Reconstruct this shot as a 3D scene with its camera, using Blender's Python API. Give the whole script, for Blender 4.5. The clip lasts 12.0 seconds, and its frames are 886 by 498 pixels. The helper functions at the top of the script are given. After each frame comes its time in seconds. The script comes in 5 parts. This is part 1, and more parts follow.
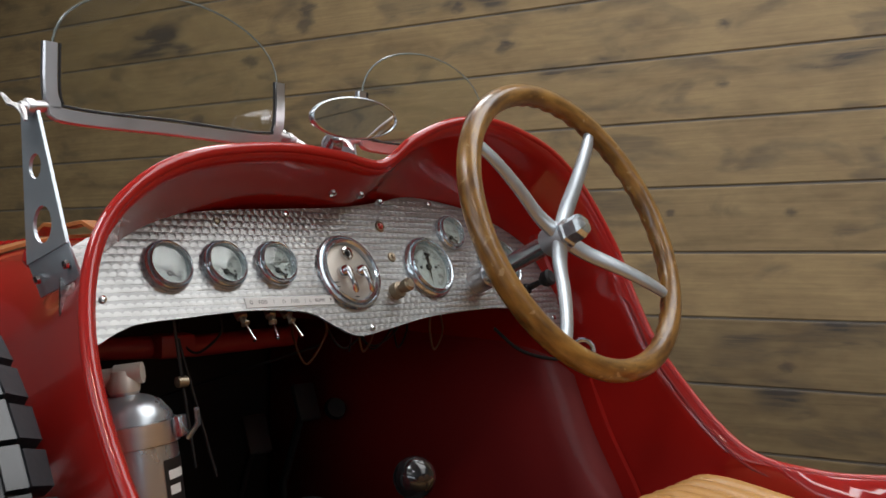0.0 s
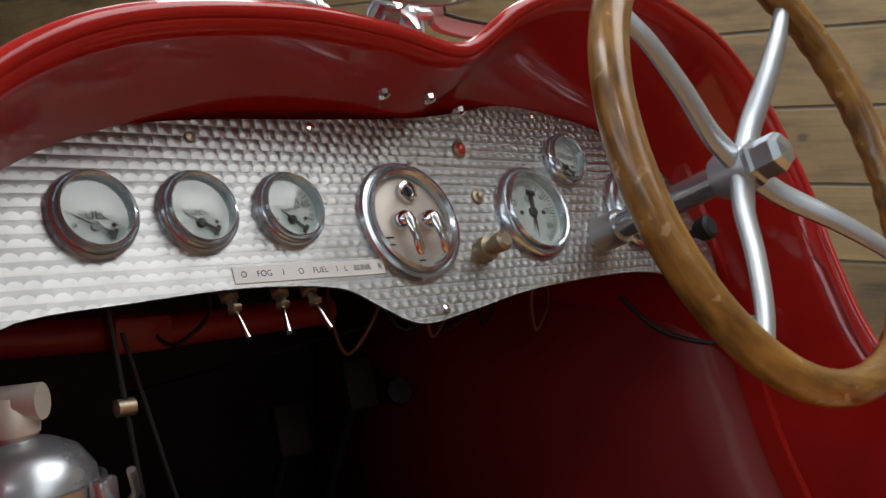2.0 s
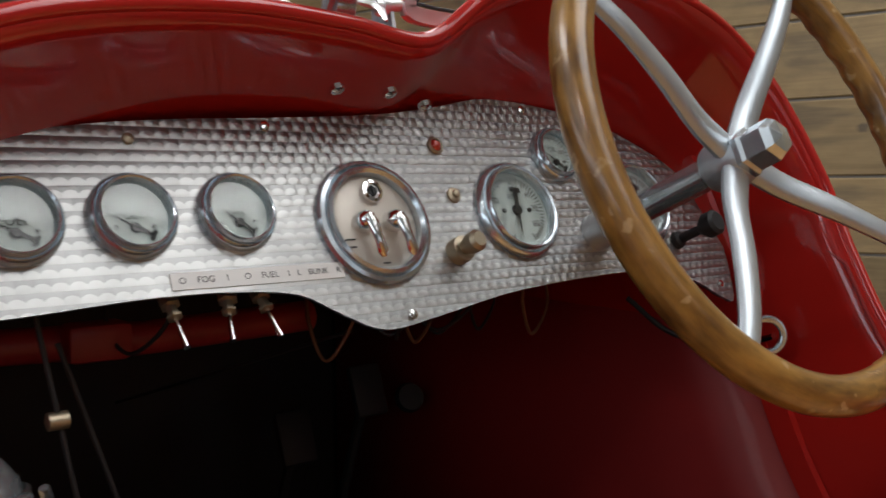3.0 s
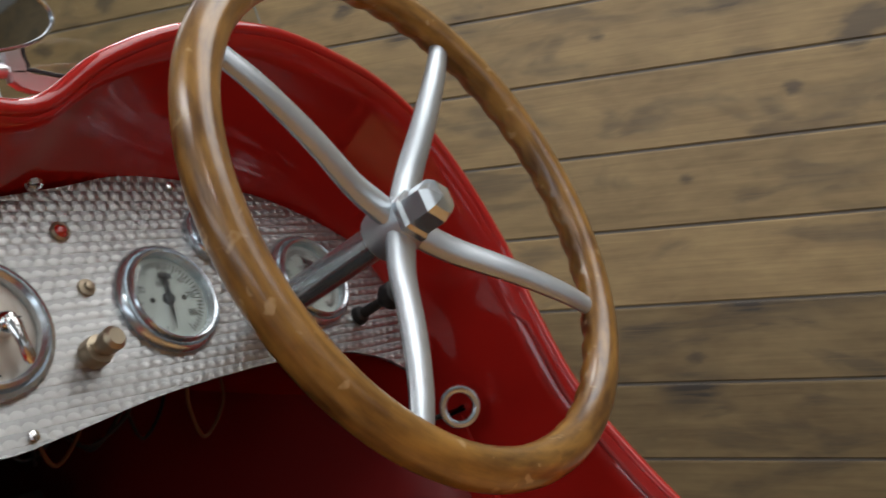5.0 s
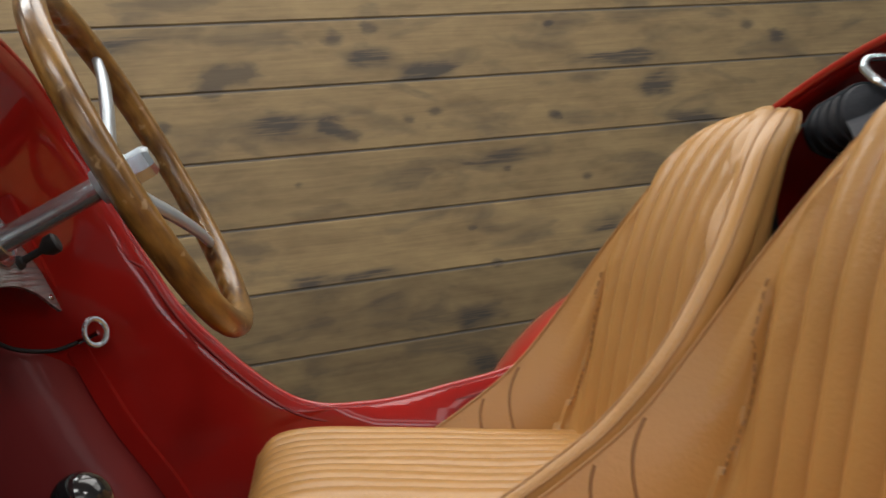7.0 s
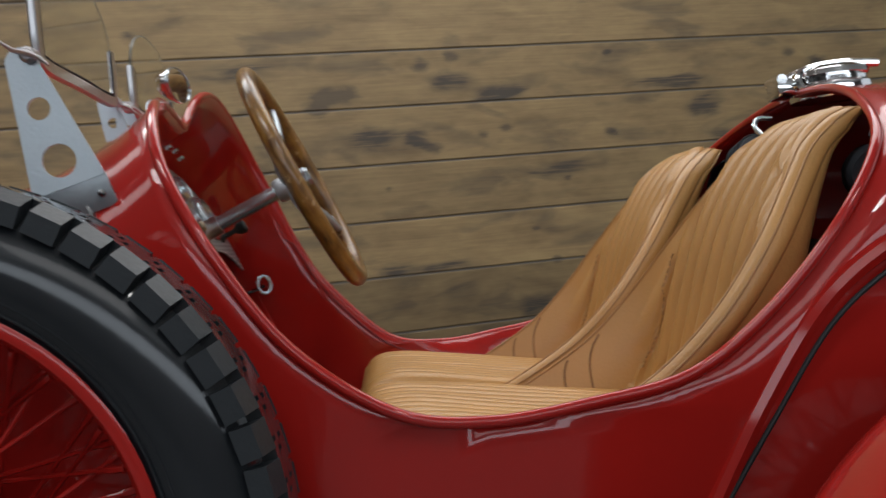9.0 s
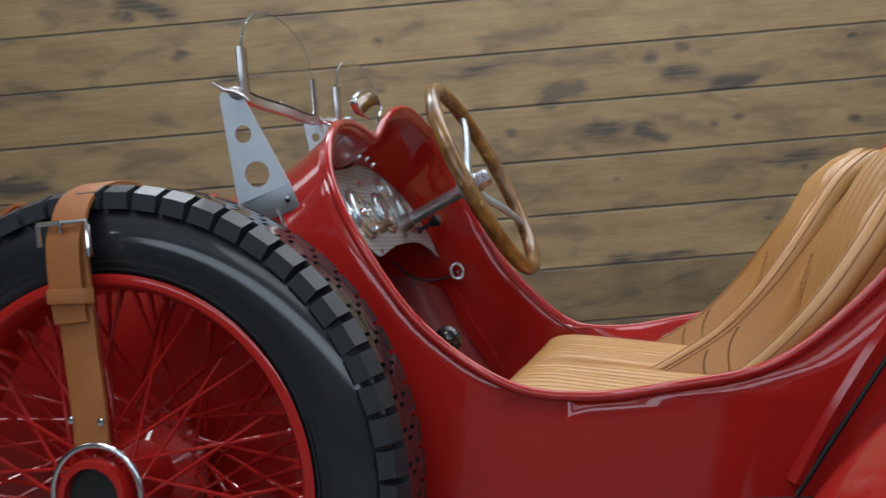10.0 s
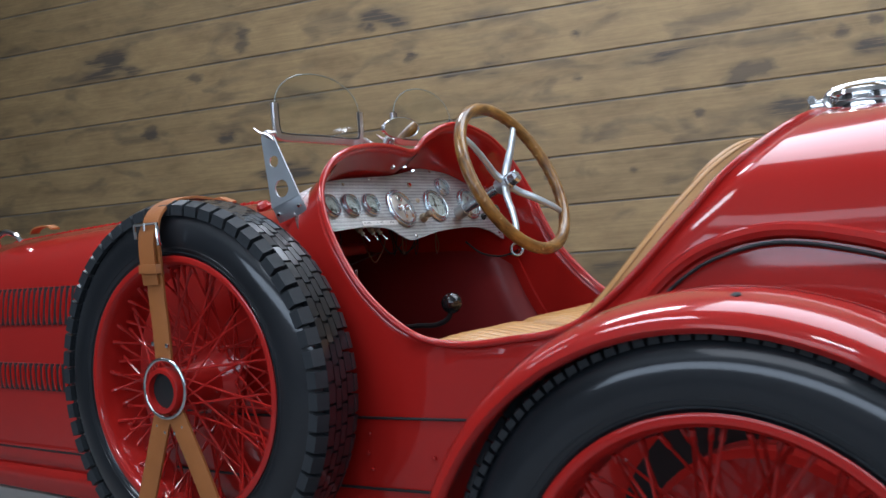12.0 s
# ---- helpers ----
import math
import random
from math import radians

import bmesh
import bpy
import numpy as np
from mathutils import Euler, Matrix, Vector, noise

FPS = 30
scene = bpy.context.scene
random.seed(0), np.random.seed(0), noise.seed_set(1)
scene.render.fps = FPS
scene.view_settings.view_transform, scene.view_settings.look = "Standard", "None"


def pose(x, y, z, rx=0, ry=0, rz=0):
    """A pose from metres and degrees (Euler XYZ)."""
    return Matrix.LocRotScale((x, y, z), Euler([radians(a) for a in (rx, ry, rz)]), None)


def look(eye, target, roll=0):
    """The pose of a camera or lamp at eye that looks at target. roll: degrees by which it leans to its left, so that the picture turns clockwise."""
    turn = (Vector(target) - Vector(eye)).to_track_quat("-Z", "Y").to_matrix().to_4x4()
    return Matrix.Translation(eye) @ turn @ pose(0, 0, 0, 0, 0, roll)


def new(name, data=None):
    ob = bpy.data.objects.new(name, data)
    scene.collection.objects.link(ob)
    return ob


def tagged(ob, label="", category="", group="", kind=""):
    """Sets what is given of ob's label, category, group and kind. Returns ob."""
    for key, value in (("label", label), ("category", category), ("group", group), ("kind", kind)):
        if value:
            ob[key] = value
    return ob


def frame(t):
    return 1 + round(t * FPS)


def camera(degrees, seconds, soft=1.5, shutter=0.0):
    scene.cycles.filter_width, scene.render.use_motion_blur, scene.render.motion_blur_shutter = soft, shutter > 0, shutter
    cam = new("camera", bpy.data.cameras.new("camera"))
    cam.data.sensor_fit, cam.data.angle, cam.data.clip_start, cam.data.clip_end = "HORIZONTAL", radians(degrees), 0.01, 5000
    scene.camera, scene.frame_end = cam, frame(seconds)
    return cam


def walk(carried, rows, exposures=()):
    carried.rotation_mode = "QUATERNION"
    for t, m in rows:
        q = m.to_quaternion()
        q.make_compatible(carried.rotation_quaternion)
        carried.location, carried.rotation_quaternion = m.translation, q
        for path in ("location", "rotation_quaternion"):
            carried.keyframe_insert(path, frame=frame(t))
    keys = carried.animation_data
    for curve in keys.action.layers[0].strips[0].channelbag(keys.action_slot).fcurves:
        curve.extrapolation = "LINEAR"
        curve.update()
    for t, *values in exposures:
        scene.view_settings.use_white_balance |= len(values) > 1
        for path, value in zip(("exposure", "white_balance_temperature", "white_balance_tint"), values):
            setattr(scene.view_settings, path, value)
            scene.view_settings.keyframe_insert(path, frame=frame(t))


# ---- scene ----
cam = camera(49.79, 12.0, 1.5, 0.4)
PATH = [
    (0, (0.8913, -0.8662, 0.9469), (-0.4200, 0.6438, 0.9712), 0.17),
    (0.5, (0.7944, -0.7673, 0.9631), (-0.5364, 0.7256, 0.9438), 0.61),
    (1, (0.6812, -0.6809, 0.9694), (-0.6461, 0.8135, 0.8989), 1.17),
    (1.5, (0.6046, -0.6119, 0.9684), (-0.7429, 0.8616, 0.8547), 1.46),
    (2, (0.5781, -0.5483, 0.9617), (-0.8516, 0.8438, 0.8270), 0.86),
    (2.5, (0.5929, -0.4993, 0.9642), (-0.9256, 0.7938, 0.8146), 0.16),
    (2.7, (0.6026, -0.4869, 0.9626), (-0.9334, 0.7862, 0.8218), -0.17),
    (4.3, (0.5993, -0.3484, 0.9533), (-0.7585, 1.1201, 0.9376), -3.66),
    (4.5, (0.5968, -0.3474, 0.9564), (-0.7033, 1.1723, 0.9448), -3.87),
    (5, (0.5848, -0.3692, 0.9543), (-0.5178, 1.2994, 0.9649), -4.73),
    (5.5, (0.5151, -0.4300, 0.9427), (-0.2100, 1.4337, 0.9781), -6.13),
    (6, (0.4259, -0.5383, 0.9296), (0.2064, 1.4496, 0.9308), -6.46),
    (6.5, (0.3982, -0.6998, 0.9046), (0.4676, 1.2990, 0.8890), -6.23),
    (7, (0.3558, -0.8526, 0.8764), (0.6402, 1.1269, 0.8463), -6.97),
    (7.2, (0.3323, -0.9023, 0.8723), (0.6850, 1.0661, 0.8386), -6.87),
    (8.8, (0.2862, -1.4337, 0.8421), (0.5218, 0.5524, 0.8405), -5.32),
    (9, (0.3298, -1.4762, 0.8469), (0.4457, 0.5205, 0.8422), -5.69),
    (9.5, (0.4069, -1.6130, 0.8259), (0.2545, 0.3811, 0.8401), -6.18),
    (10, (0.5244, -1.6649, 0.8494), (0.0832, 0.2858, 0.8589), -4.68),
    (10.5, (0.7204, -1.7713, 0.8477), (0.0219, 0.1027, 0.8631), -4.76),
    (11, (0.9592, -1.8174, 0.8469), (0.0388, -0.0419, 0.8624), -5.16),
    (11.5, (1.1530, -1.8599, 0.8473), (0.1220, -0.1461, 0.8537), -4.86),
    (12, (1.3527, -1.9097, 0.8421), (0.2562, -0.2370, 0.8285), -4.47),
]
walk(cam, [(t, look(eye, target, roll)) for t, eye, target, roll in PATH],
     [(0, -.1, 6200, 10), (4.3, -.1, 6200, 10), (5.5, -.08, 6300, 10), (7.2, -.1, 6500, 10), (8.8, -.33, 6250, 10), (9.5, -.24, 6050, 10),
      (10.2, .06, 5750, 10), (11, .22, 5500, 10), (12, .27, 5450, 10)])

# ---- world and light ----
world = bpy.data.worlds.new("world")
scene.world = world
world.use_nodes = True
world.node_tree.nodes["Background"].inputs[0].default_value = (0.9, 0.95, 1.0, 1)
world.node_tree.nodes["Background"].inputs[1].default_value = 0.15


def area_lamp(name, x, y, z, sx, sy, power, color=(1, 0.985, 0.95), rx=0, ry=0, rz=0):
    data = bpy.data.lights.new(name, "AREA")
    data.shape, data.size, data.size_y, data.energy, data.color = "RECTANGLE", sx, sy, power, color
    ob = new(name, data)
    ob.matrix_world = pose(x, y, z, rx, ry, rz)
    return ob


for lx, ly, sx, sy, power in ((-3.0, 1.0, 1.5, .6, 8), (-0.9, 1.0, 1.3, .6, 30), (1.25, 1.15, 2.4, 2.1, 66), (3.8, 0.8, 2.2, 1.8, 30), (-3.0, -1.6, 1.5, .6, 10), (-0.6, -1.6, 1.5, .6, 34),
                              (1.75, -2.2, .5, .09, 8), (1.75, -2.45, .5, .09, 8), (0.8, -4.2, 2.4, 1.4, 18)):
    area_lamp("ceiling_lamp", lx, ly, 3.36, sx, sy, power)
area_lamp("window_light_east", 8.6, 0.2, 2.28, 2.15, 6.4, 34, (0.9, 0.96, 1.0), 0, 90, 0)
area_lamp("window_light_south", 1.6, -5.9, 2.4, 9.0, 1.0, 85, (0.88, 0.95, 1.0), 90, 0, 0)


# ---- materials ----
def material(name, color, rough=0.5, metal=0.0, coat=0.0, vary=0.1, scale=8.0, bump=0.0, bump_scale=60.0, stretch=(1, 1, 1)):
    m = bpy.data.materials.new(name)
    m.use_nodes = True
    nt = m.node_tree
    b = nt.nodes["Principled BSDF"]
    b.inputs["Roughness"].default_value, b.inputs["Metallic"].default_value = rough, metal
    b.inputs["Coat Weight"].default_value, b.inputs["Coat Roughness"].default_value = coat, 0.07
    tc = nt.nodes.new("ShaderNodeTexCoord")
    mp = nt.nodes.new("ShaderNodeMapping")
    mp.inputs["Scale"].default_value = stretch
    nt.links.new(tc.outputs["Object"], mp.inputs["Vector"])
    n1 = nt.nodes.new("ShaderNodeTexNoise")
    n1.inputs["Scale"].default_value, n1.inputs["Detail"].default_value = scale, 6
    nt.links.new(mp.outputs[0], n1.inputs["Vector"])
    ramp = nt.nodes.new("ShaderNodeMix")
    ramp.data_type = "RGBA"
    dark = [c * (1 - vary) for c in color]
    light = [min(1, c * (1 + vary)) for c in color]
    ramp.inputs["A"].default_value, ramp.inputs["B"].default_value = (*dark, 1), (*light, 1)
    nt.links.new(n1.outputs["Fac"], ramp.inputs["Factor"])
    nt.links.new(ramp.outputs["Result"], b.inputs["Base Color"])
    rr = nt.nodes.new("ShaderNodeMapRange")
    rr.inputs["To Min"].default_value, rr.inputs["To Max"].default_value = max(0, rough * 0.8), min(1, rough * 1.25)
    nt.links.new(n1.outputs["Fac"], rr.inputs["Value"])
    nt.links.new(rr.outputs[0], b.inputs["Roughness"])
    if bump:
        n2 = nt.nodes.new("ShaderNodeTexNoise")
        n2.inputs["Scale"].default_value, n2.inputs["Detail"].default_value = bump_scale, 4
        nt.links.new(mp.outputs[0], n2.inputs["Vector"])
        bp = nt.nodes.new("ShaderNodeBump")
        bp.inputs["Strength"].default_value, bp.inputs["Distance"].default_value = bump, 0.002
        nt.links.new(n2.outputs["Fac"], bp.inputs["Height"])
        nt.links.new(bp.outputs[0], b.inputs["Normal"])
    return m


RED = material("red_paint", (0.40, 0.015, 0.011), 0.3, 0, 1.0, 0.08, 3)
RED.node_tree.nodes["Principled BSDF"].inputs["Specular IOR Level"].default_value = 0.06
TAN = material("tan_leather", (0.49, 0.258, 0.08), 0.34, 0, 0.0, 0.14, 9, 0.3, 190)
TREAD = material("worn_tread_rubber", (0.02, 0.024, 0.028), 0.55, 0, 0.2, 0.4, 25, 0.3, 120)
RUBBER = material("tyre_rubber", (0.009, 0.011, 0.014), 0.5, 0, 1.0, 0.35, 10, 0.2, 90)
TREAD.node_tree.nodes["Principled BSDF"].inputs["Specular IOR Level"].default_value = 0.4
RUBBER.node_tree.nodes["Principled BSDF"].inputs["Coat Roughness"].default_value = 0.11
RUBBER.node_tree.nodes["Principled BSDF"].inputs["Specular IOR Level"].default_value = 0.2
# darker copy of the red paint, footwell shade put into the colour
MAROON = material("shaded_red_paint", (0.26, 0.0105, 0.01), 0.55, 0, 0.08, 0.15, 5)
NICKEL = material("nickel_plating", (0.58, 0.63, 0.67), 0.2, 0.86, 0, 0.06, 25)
CHROME = material("chrome", (0.8, 0.8, 0.8), 0.08, 1.0, 0, 0.03, 10)
ALU = material("brushed_aluminium", (0.62, 0.63, 0.64), 0.32, 1.0, 0, 0.08, 30, 0.05, 200, (1, 1, 8))
SCREENALU = material("polished_aluminium", (0.66, 0.64, 0.65), 0.3, 1.0, 0, 0.08, 30)
CAST = material("cast_aluminium", (0.5, 0.545, 0.58), 0.38, 0.75, 0, 0.1, 30, 0.12, 220)
BLACK = material("black_trim", (0.012, 0.012, 0.013), 0.6, 0, 0, 0.3, 10)
STRAP = material("strap_leather", (0.35, 0.125, 0.03), 0.5, 0, 0, 0.2, 18, 0.3, 160)
CREAM = material("gauge_dial_enamel", (0.4, 0.43, 0.405), 0.8, 0, 0, 0.05, 40)
AGED = material("aged_ivory_metal", (0.62, 0.57, 0.5), 0.38, 0.3, 0, 0.12, 40)
BRASS = material("tarnished_brass", (0.42, 0.35, 0.25), 0.42, 0.9, 0, 0.2, 40)
INK = material("black_ink", (0.01, 0.01, 0.01), 0.5)
DIALINK = material("faded_dial_ink", (0.07, 0.07, 0.065), 0.7)
WHITE = material("white_label_tape", (0.8, 0.8, 0.78), 0.4)
LAMPRED = material("red_lamp_glass", (0.5, 0.02, 0.01), 0.12, 0, 0.6)
ORANGE = material("orange_wire", (0.16, 0.07, 0.03), 0.5)
GREYPAINT = material("grey_extinguisher_paint", (0.46, 0.49, 0.52), 0.27, 0.8, 0.2, 0.06, 10)
GREEN = material("green_print", (0.08, 0.4, 0.06), 0.5)
BELT = material("seat_belt_webbing", (0.03, 0.034, 0.042), 0.75, 0, 0, 0.3, 60, 0.4, 300)
EDGING = material("leather_edging", (0.36, 0.18, 0.058), 0.5, 0, 0, 0.15, 30)
PIPING = material("leather_piping", (0.27, 0.13, 0.042), 0.5, 0, 0, 0.15, 30)


def link_math(nt, op, a, b=None):
    n = nt.nodes.new("ShaderNodeMath")
    n.operation = op
    for i, v in enumerate((a, b)):
        if v is None:
            continue
        if isinstance(v, (int, float)):
            n.inputs[i].default_value = v
        else:
            nt.links.new(v, n.inputs[i])
    return n.outputs[0]


def glass_material(name, tint=(1, 1, 1)):
    m = bpy.data.materials.new(name)
    m.use_nodes = True
    b = m.node_tree.nodes["Principled BSDF"]
    b.inputs["Base Color"].default_value = (*tint, 1)
    b.inputs["Roughness"].default_value, b.inputs["IOR"].default_value = 0.02, 1.45
    b.inputs["Transmission Weight"].default_value = 1.0
    return m


GLASS = glass_material("clear_glass", (0.95, 0.97, 0.95))


def turned_metal(name, pitch):
    """Aluminium with overlapping rows of round brushed spots."""
    m = bpy.data.materials.new(name)
    m.use_nodes = True
    nt = m.node_tree
    b = nt.nodes["Principled BSDF"]
    tc = nt.nodes.new("ShaderNodeTexCoord")
    sp = nt.nodes.new("ShaderNodeSeparateXYZ")
    nt.links.new(tc.outputs["Object"], sp.inputs[0])
    px = link_math(nt, "DIVIDE", sp.outputs[0], pitch)
    py = link_math(nt, "DIVIDE", sp.outputs[1], pitch * 0.82)
    row = link_math(nt, "FLOOR", py)
    shift = link_math(nt, "MULTIPLY", link_math(nt, "MODULO", link_math(nt, "ABSOLUTE", row), 2.0), 0.5)
    pxs = link_math(nt, "ADD", px, shift)
    fx = link_math(nt, "SUBTRACT", link_math(nt, "FRACT", pxs), 0.5)
    fy = link_math(nt, "SUBTRACT", link_math(nt, "FRACT", py), 0.1)
    tang = nt.nodes.new("ShaderNodeCombineXYZ")
    nt.links.new(link_math(nt, "MULTIPLY", fy, -1.0), tang.inputs[0])
    nt.links.new(fx, tang.inputs[1])
    vt = nt.nodes.new("ShaderNodeVectorTransform")
    vt.vector_type, vt.convert_from, vt.convert_to = "VECTOR", "OBJECT", "WORLD"
    nt.links.new(tang.outputs[0], vt.inputs[0])
    nt.links.new(vt.outputs[0], b.inputs["Tangent"])
    b.inputs["Anisotropic"].default_value, b.inputs["Metallic"].default_value = 0.75, 1.0
    d2 = link_math(nt, "ADD", link_math(nt, "MULTIPLY", fx, fx), link_math(nt, "MULTIPLY", fy, fy))
    dist = link_math(nt, "SQRT", d2)
    ns = nt.nodes.new("ShaderNodeTexNoise")
    ns.inputs["Scale"].default_value, ns.inputs["Detail"].default_value = 22, 5
    nt.links.new(tc.outputs["Object"], ns.inputs["Vector"])
    wn = nt.nodes.new("ShaderNodeTexWhiteNoise")
    wn.noise_dimensions = "2D"
    cell = nt.nodes.new("ShaderNodeCombineXYZ")
    nt.links.new(link_math(nt, "FLOOR", pxs), cell.inputs[0])
    nt.links.new(row, cell.inputs[1])
    nt.links.new(cell.outputs[0], wn.inputs["Vector"])
    val = link_math(nt, "ADD", link_math(nt, "MULTIPLY", wn.outputs["Value"], 0.05), link_math(nt, "MULTIPLY", ns.outputs["Fac"], 0.22))
    val = link_math(nt, "ADD", val, 0.36)
    edge = link_math(nt, "MULTIPLY", link_math(nt, "GREATER_THAN", dist, 0.56), -0.16)
    val = link_math(nt, "ADD", val, edge)
    cc = nt.nodes.new("ShaderNodeCombineColor")
    nt.links.new(val, cc.inputs[0])
    nt.links.new(val, cc.inputs[1])
    nt.links.new(link_math(nt, "MULTIPLY", val, 0.98), cc.inputs[2])
    nt.links.new(cc.outputs[0], b.inputs["Base Color"])
    b.inputs["Roughness"].default_value = 0.42
    bp = nt.nodes.new("ShaderNodeBump")
    bp.inputs["Strength"].default_value, bp.inputs["Distance"].default_value = 0.5, 0.0012
    nt.links.new(link_math(nt, "MULTIPLY", d2, -1.0), bp.inputs["Height"])
    nt.links.new(bp.outputs[0], b.inputs["Normal"])
    return m


def wheel_wood():
    """Old varnished wood: long grain, dark patina and pale worn nicks."""
    m = bpy.data.materials.new("steering_wheel_wood")
    m.use_nodes = True
    nt = m.node_tree
    b = nt.nodes["Principled BSDF"]
    tc = nt.nodes.new("ShaderNodeTexCoord")
    sep = nt.nodes.new("ShaderNodeSeparateXYZ")
    nt.links.new(tc.outputs["Object"], sep.inputs[0])
    ang = link_math(nt, "ARCTAN2", sep.outputs[1], sep.outputs[0])
    rad = link_math(nt, "SQRT", link_math(nt, "ADD", link_math(nt, "MULTIPLY", sep.outputs[0], sep.outputs[0]), link_math(nt, "MULTIPLY", sep.outputs[1], sep.outputs[1])))
    co = nt.nodes.new("ShaderNodeCombineXYZ")
    nt.links.new(link_math(nt, "MULTIPLY", ang, 0.5), co.inputs[0])
    nt.links.new(link_math(nt, "MULTIPLY", rad, 12.0), co.inputs[1])
    nt.links.new(link_math(nt, "MULTIPLY", sep.outputs[2], 12.0), co.inputs[2])

    def noise_of(vec, scale, detail):
        n = nt.nodes.new("ShaderNodeTexNoise")
        n.inputs["Scale"].default_value, n.inputs["Detail"].default_value = scale, detail
        nt.links.new(vec, n.inputs["Vector"])
        return n.outputs["Fac"]

    grain = noise_of(co.outputs[0], 12, 8)
    patina = noise_of(tc.outputs["Object"], 16, 5)
    ramp = nt.nodes.new("ShaderNodeValToRGB")
    e = ramp.color_ramp.elements
    e[0].position, e[0].color = 0.36, (0.075, 0.03, 0.007, 1)
    e[1].position, e[1].color = 0.63, (0.34, 0.175, 0.038, 1)
    nt.links.new(link_math(nt, "ADD", link_math(nt, "MULTIPLY", grain, 0.5), link_math(nt, "MULTIPLY", patina, 0.5)), ramp.inputs[0])
    nick = nt.nodes.new("ShaderNodeMapRange")
    nick.inputs["From Min"].default_value, nick.inputs["From Max"].default_value = 0.66, 0.72
    nt.links.new(noise_of(tc.outputs["Object"], 62, 2), nick.inputs["Value"])
    mx = nt.nodes.new("ShaderNodeMix")
    mx.data_type = "RGBA"
    nt.links.new(link_math(nt, "MULTIPLY", nick.outputs[0], 0.7), mx.inputs["Factor"])
    nt.links.new(ramp.outputs[0], mx.inputs["A"])
    mx.inputs["B"].default_value = (0.5, 0.33, 0.16, 1)
    nt.links.new(mx.outputs["Result"], b.inputs["Base Color"])
    b.inputs["Roughness"].default_value = 0.3
    b.inputs["Coat Weight"].default_value, b.inputs["Coat Roughness"].default_value = 0.4, 0.15
    bp = nt.nodes.new("ShaderNodeBump")
    bp.inputs["Strength"].default_value, bp.inputs["Distance"].default_value = 0.25, 0.0008
    nt.links.new(noise_of(tc.outputs["Object"], 45, 4), bp.inputs["Height"])
    nt.links.new(bp.outputs[0], b.inputs["Normal"])
    return m


WHEELWOOD = wheel_wood()
TURNED = turned_metal("engine_turned_aluminium", 0.0105)


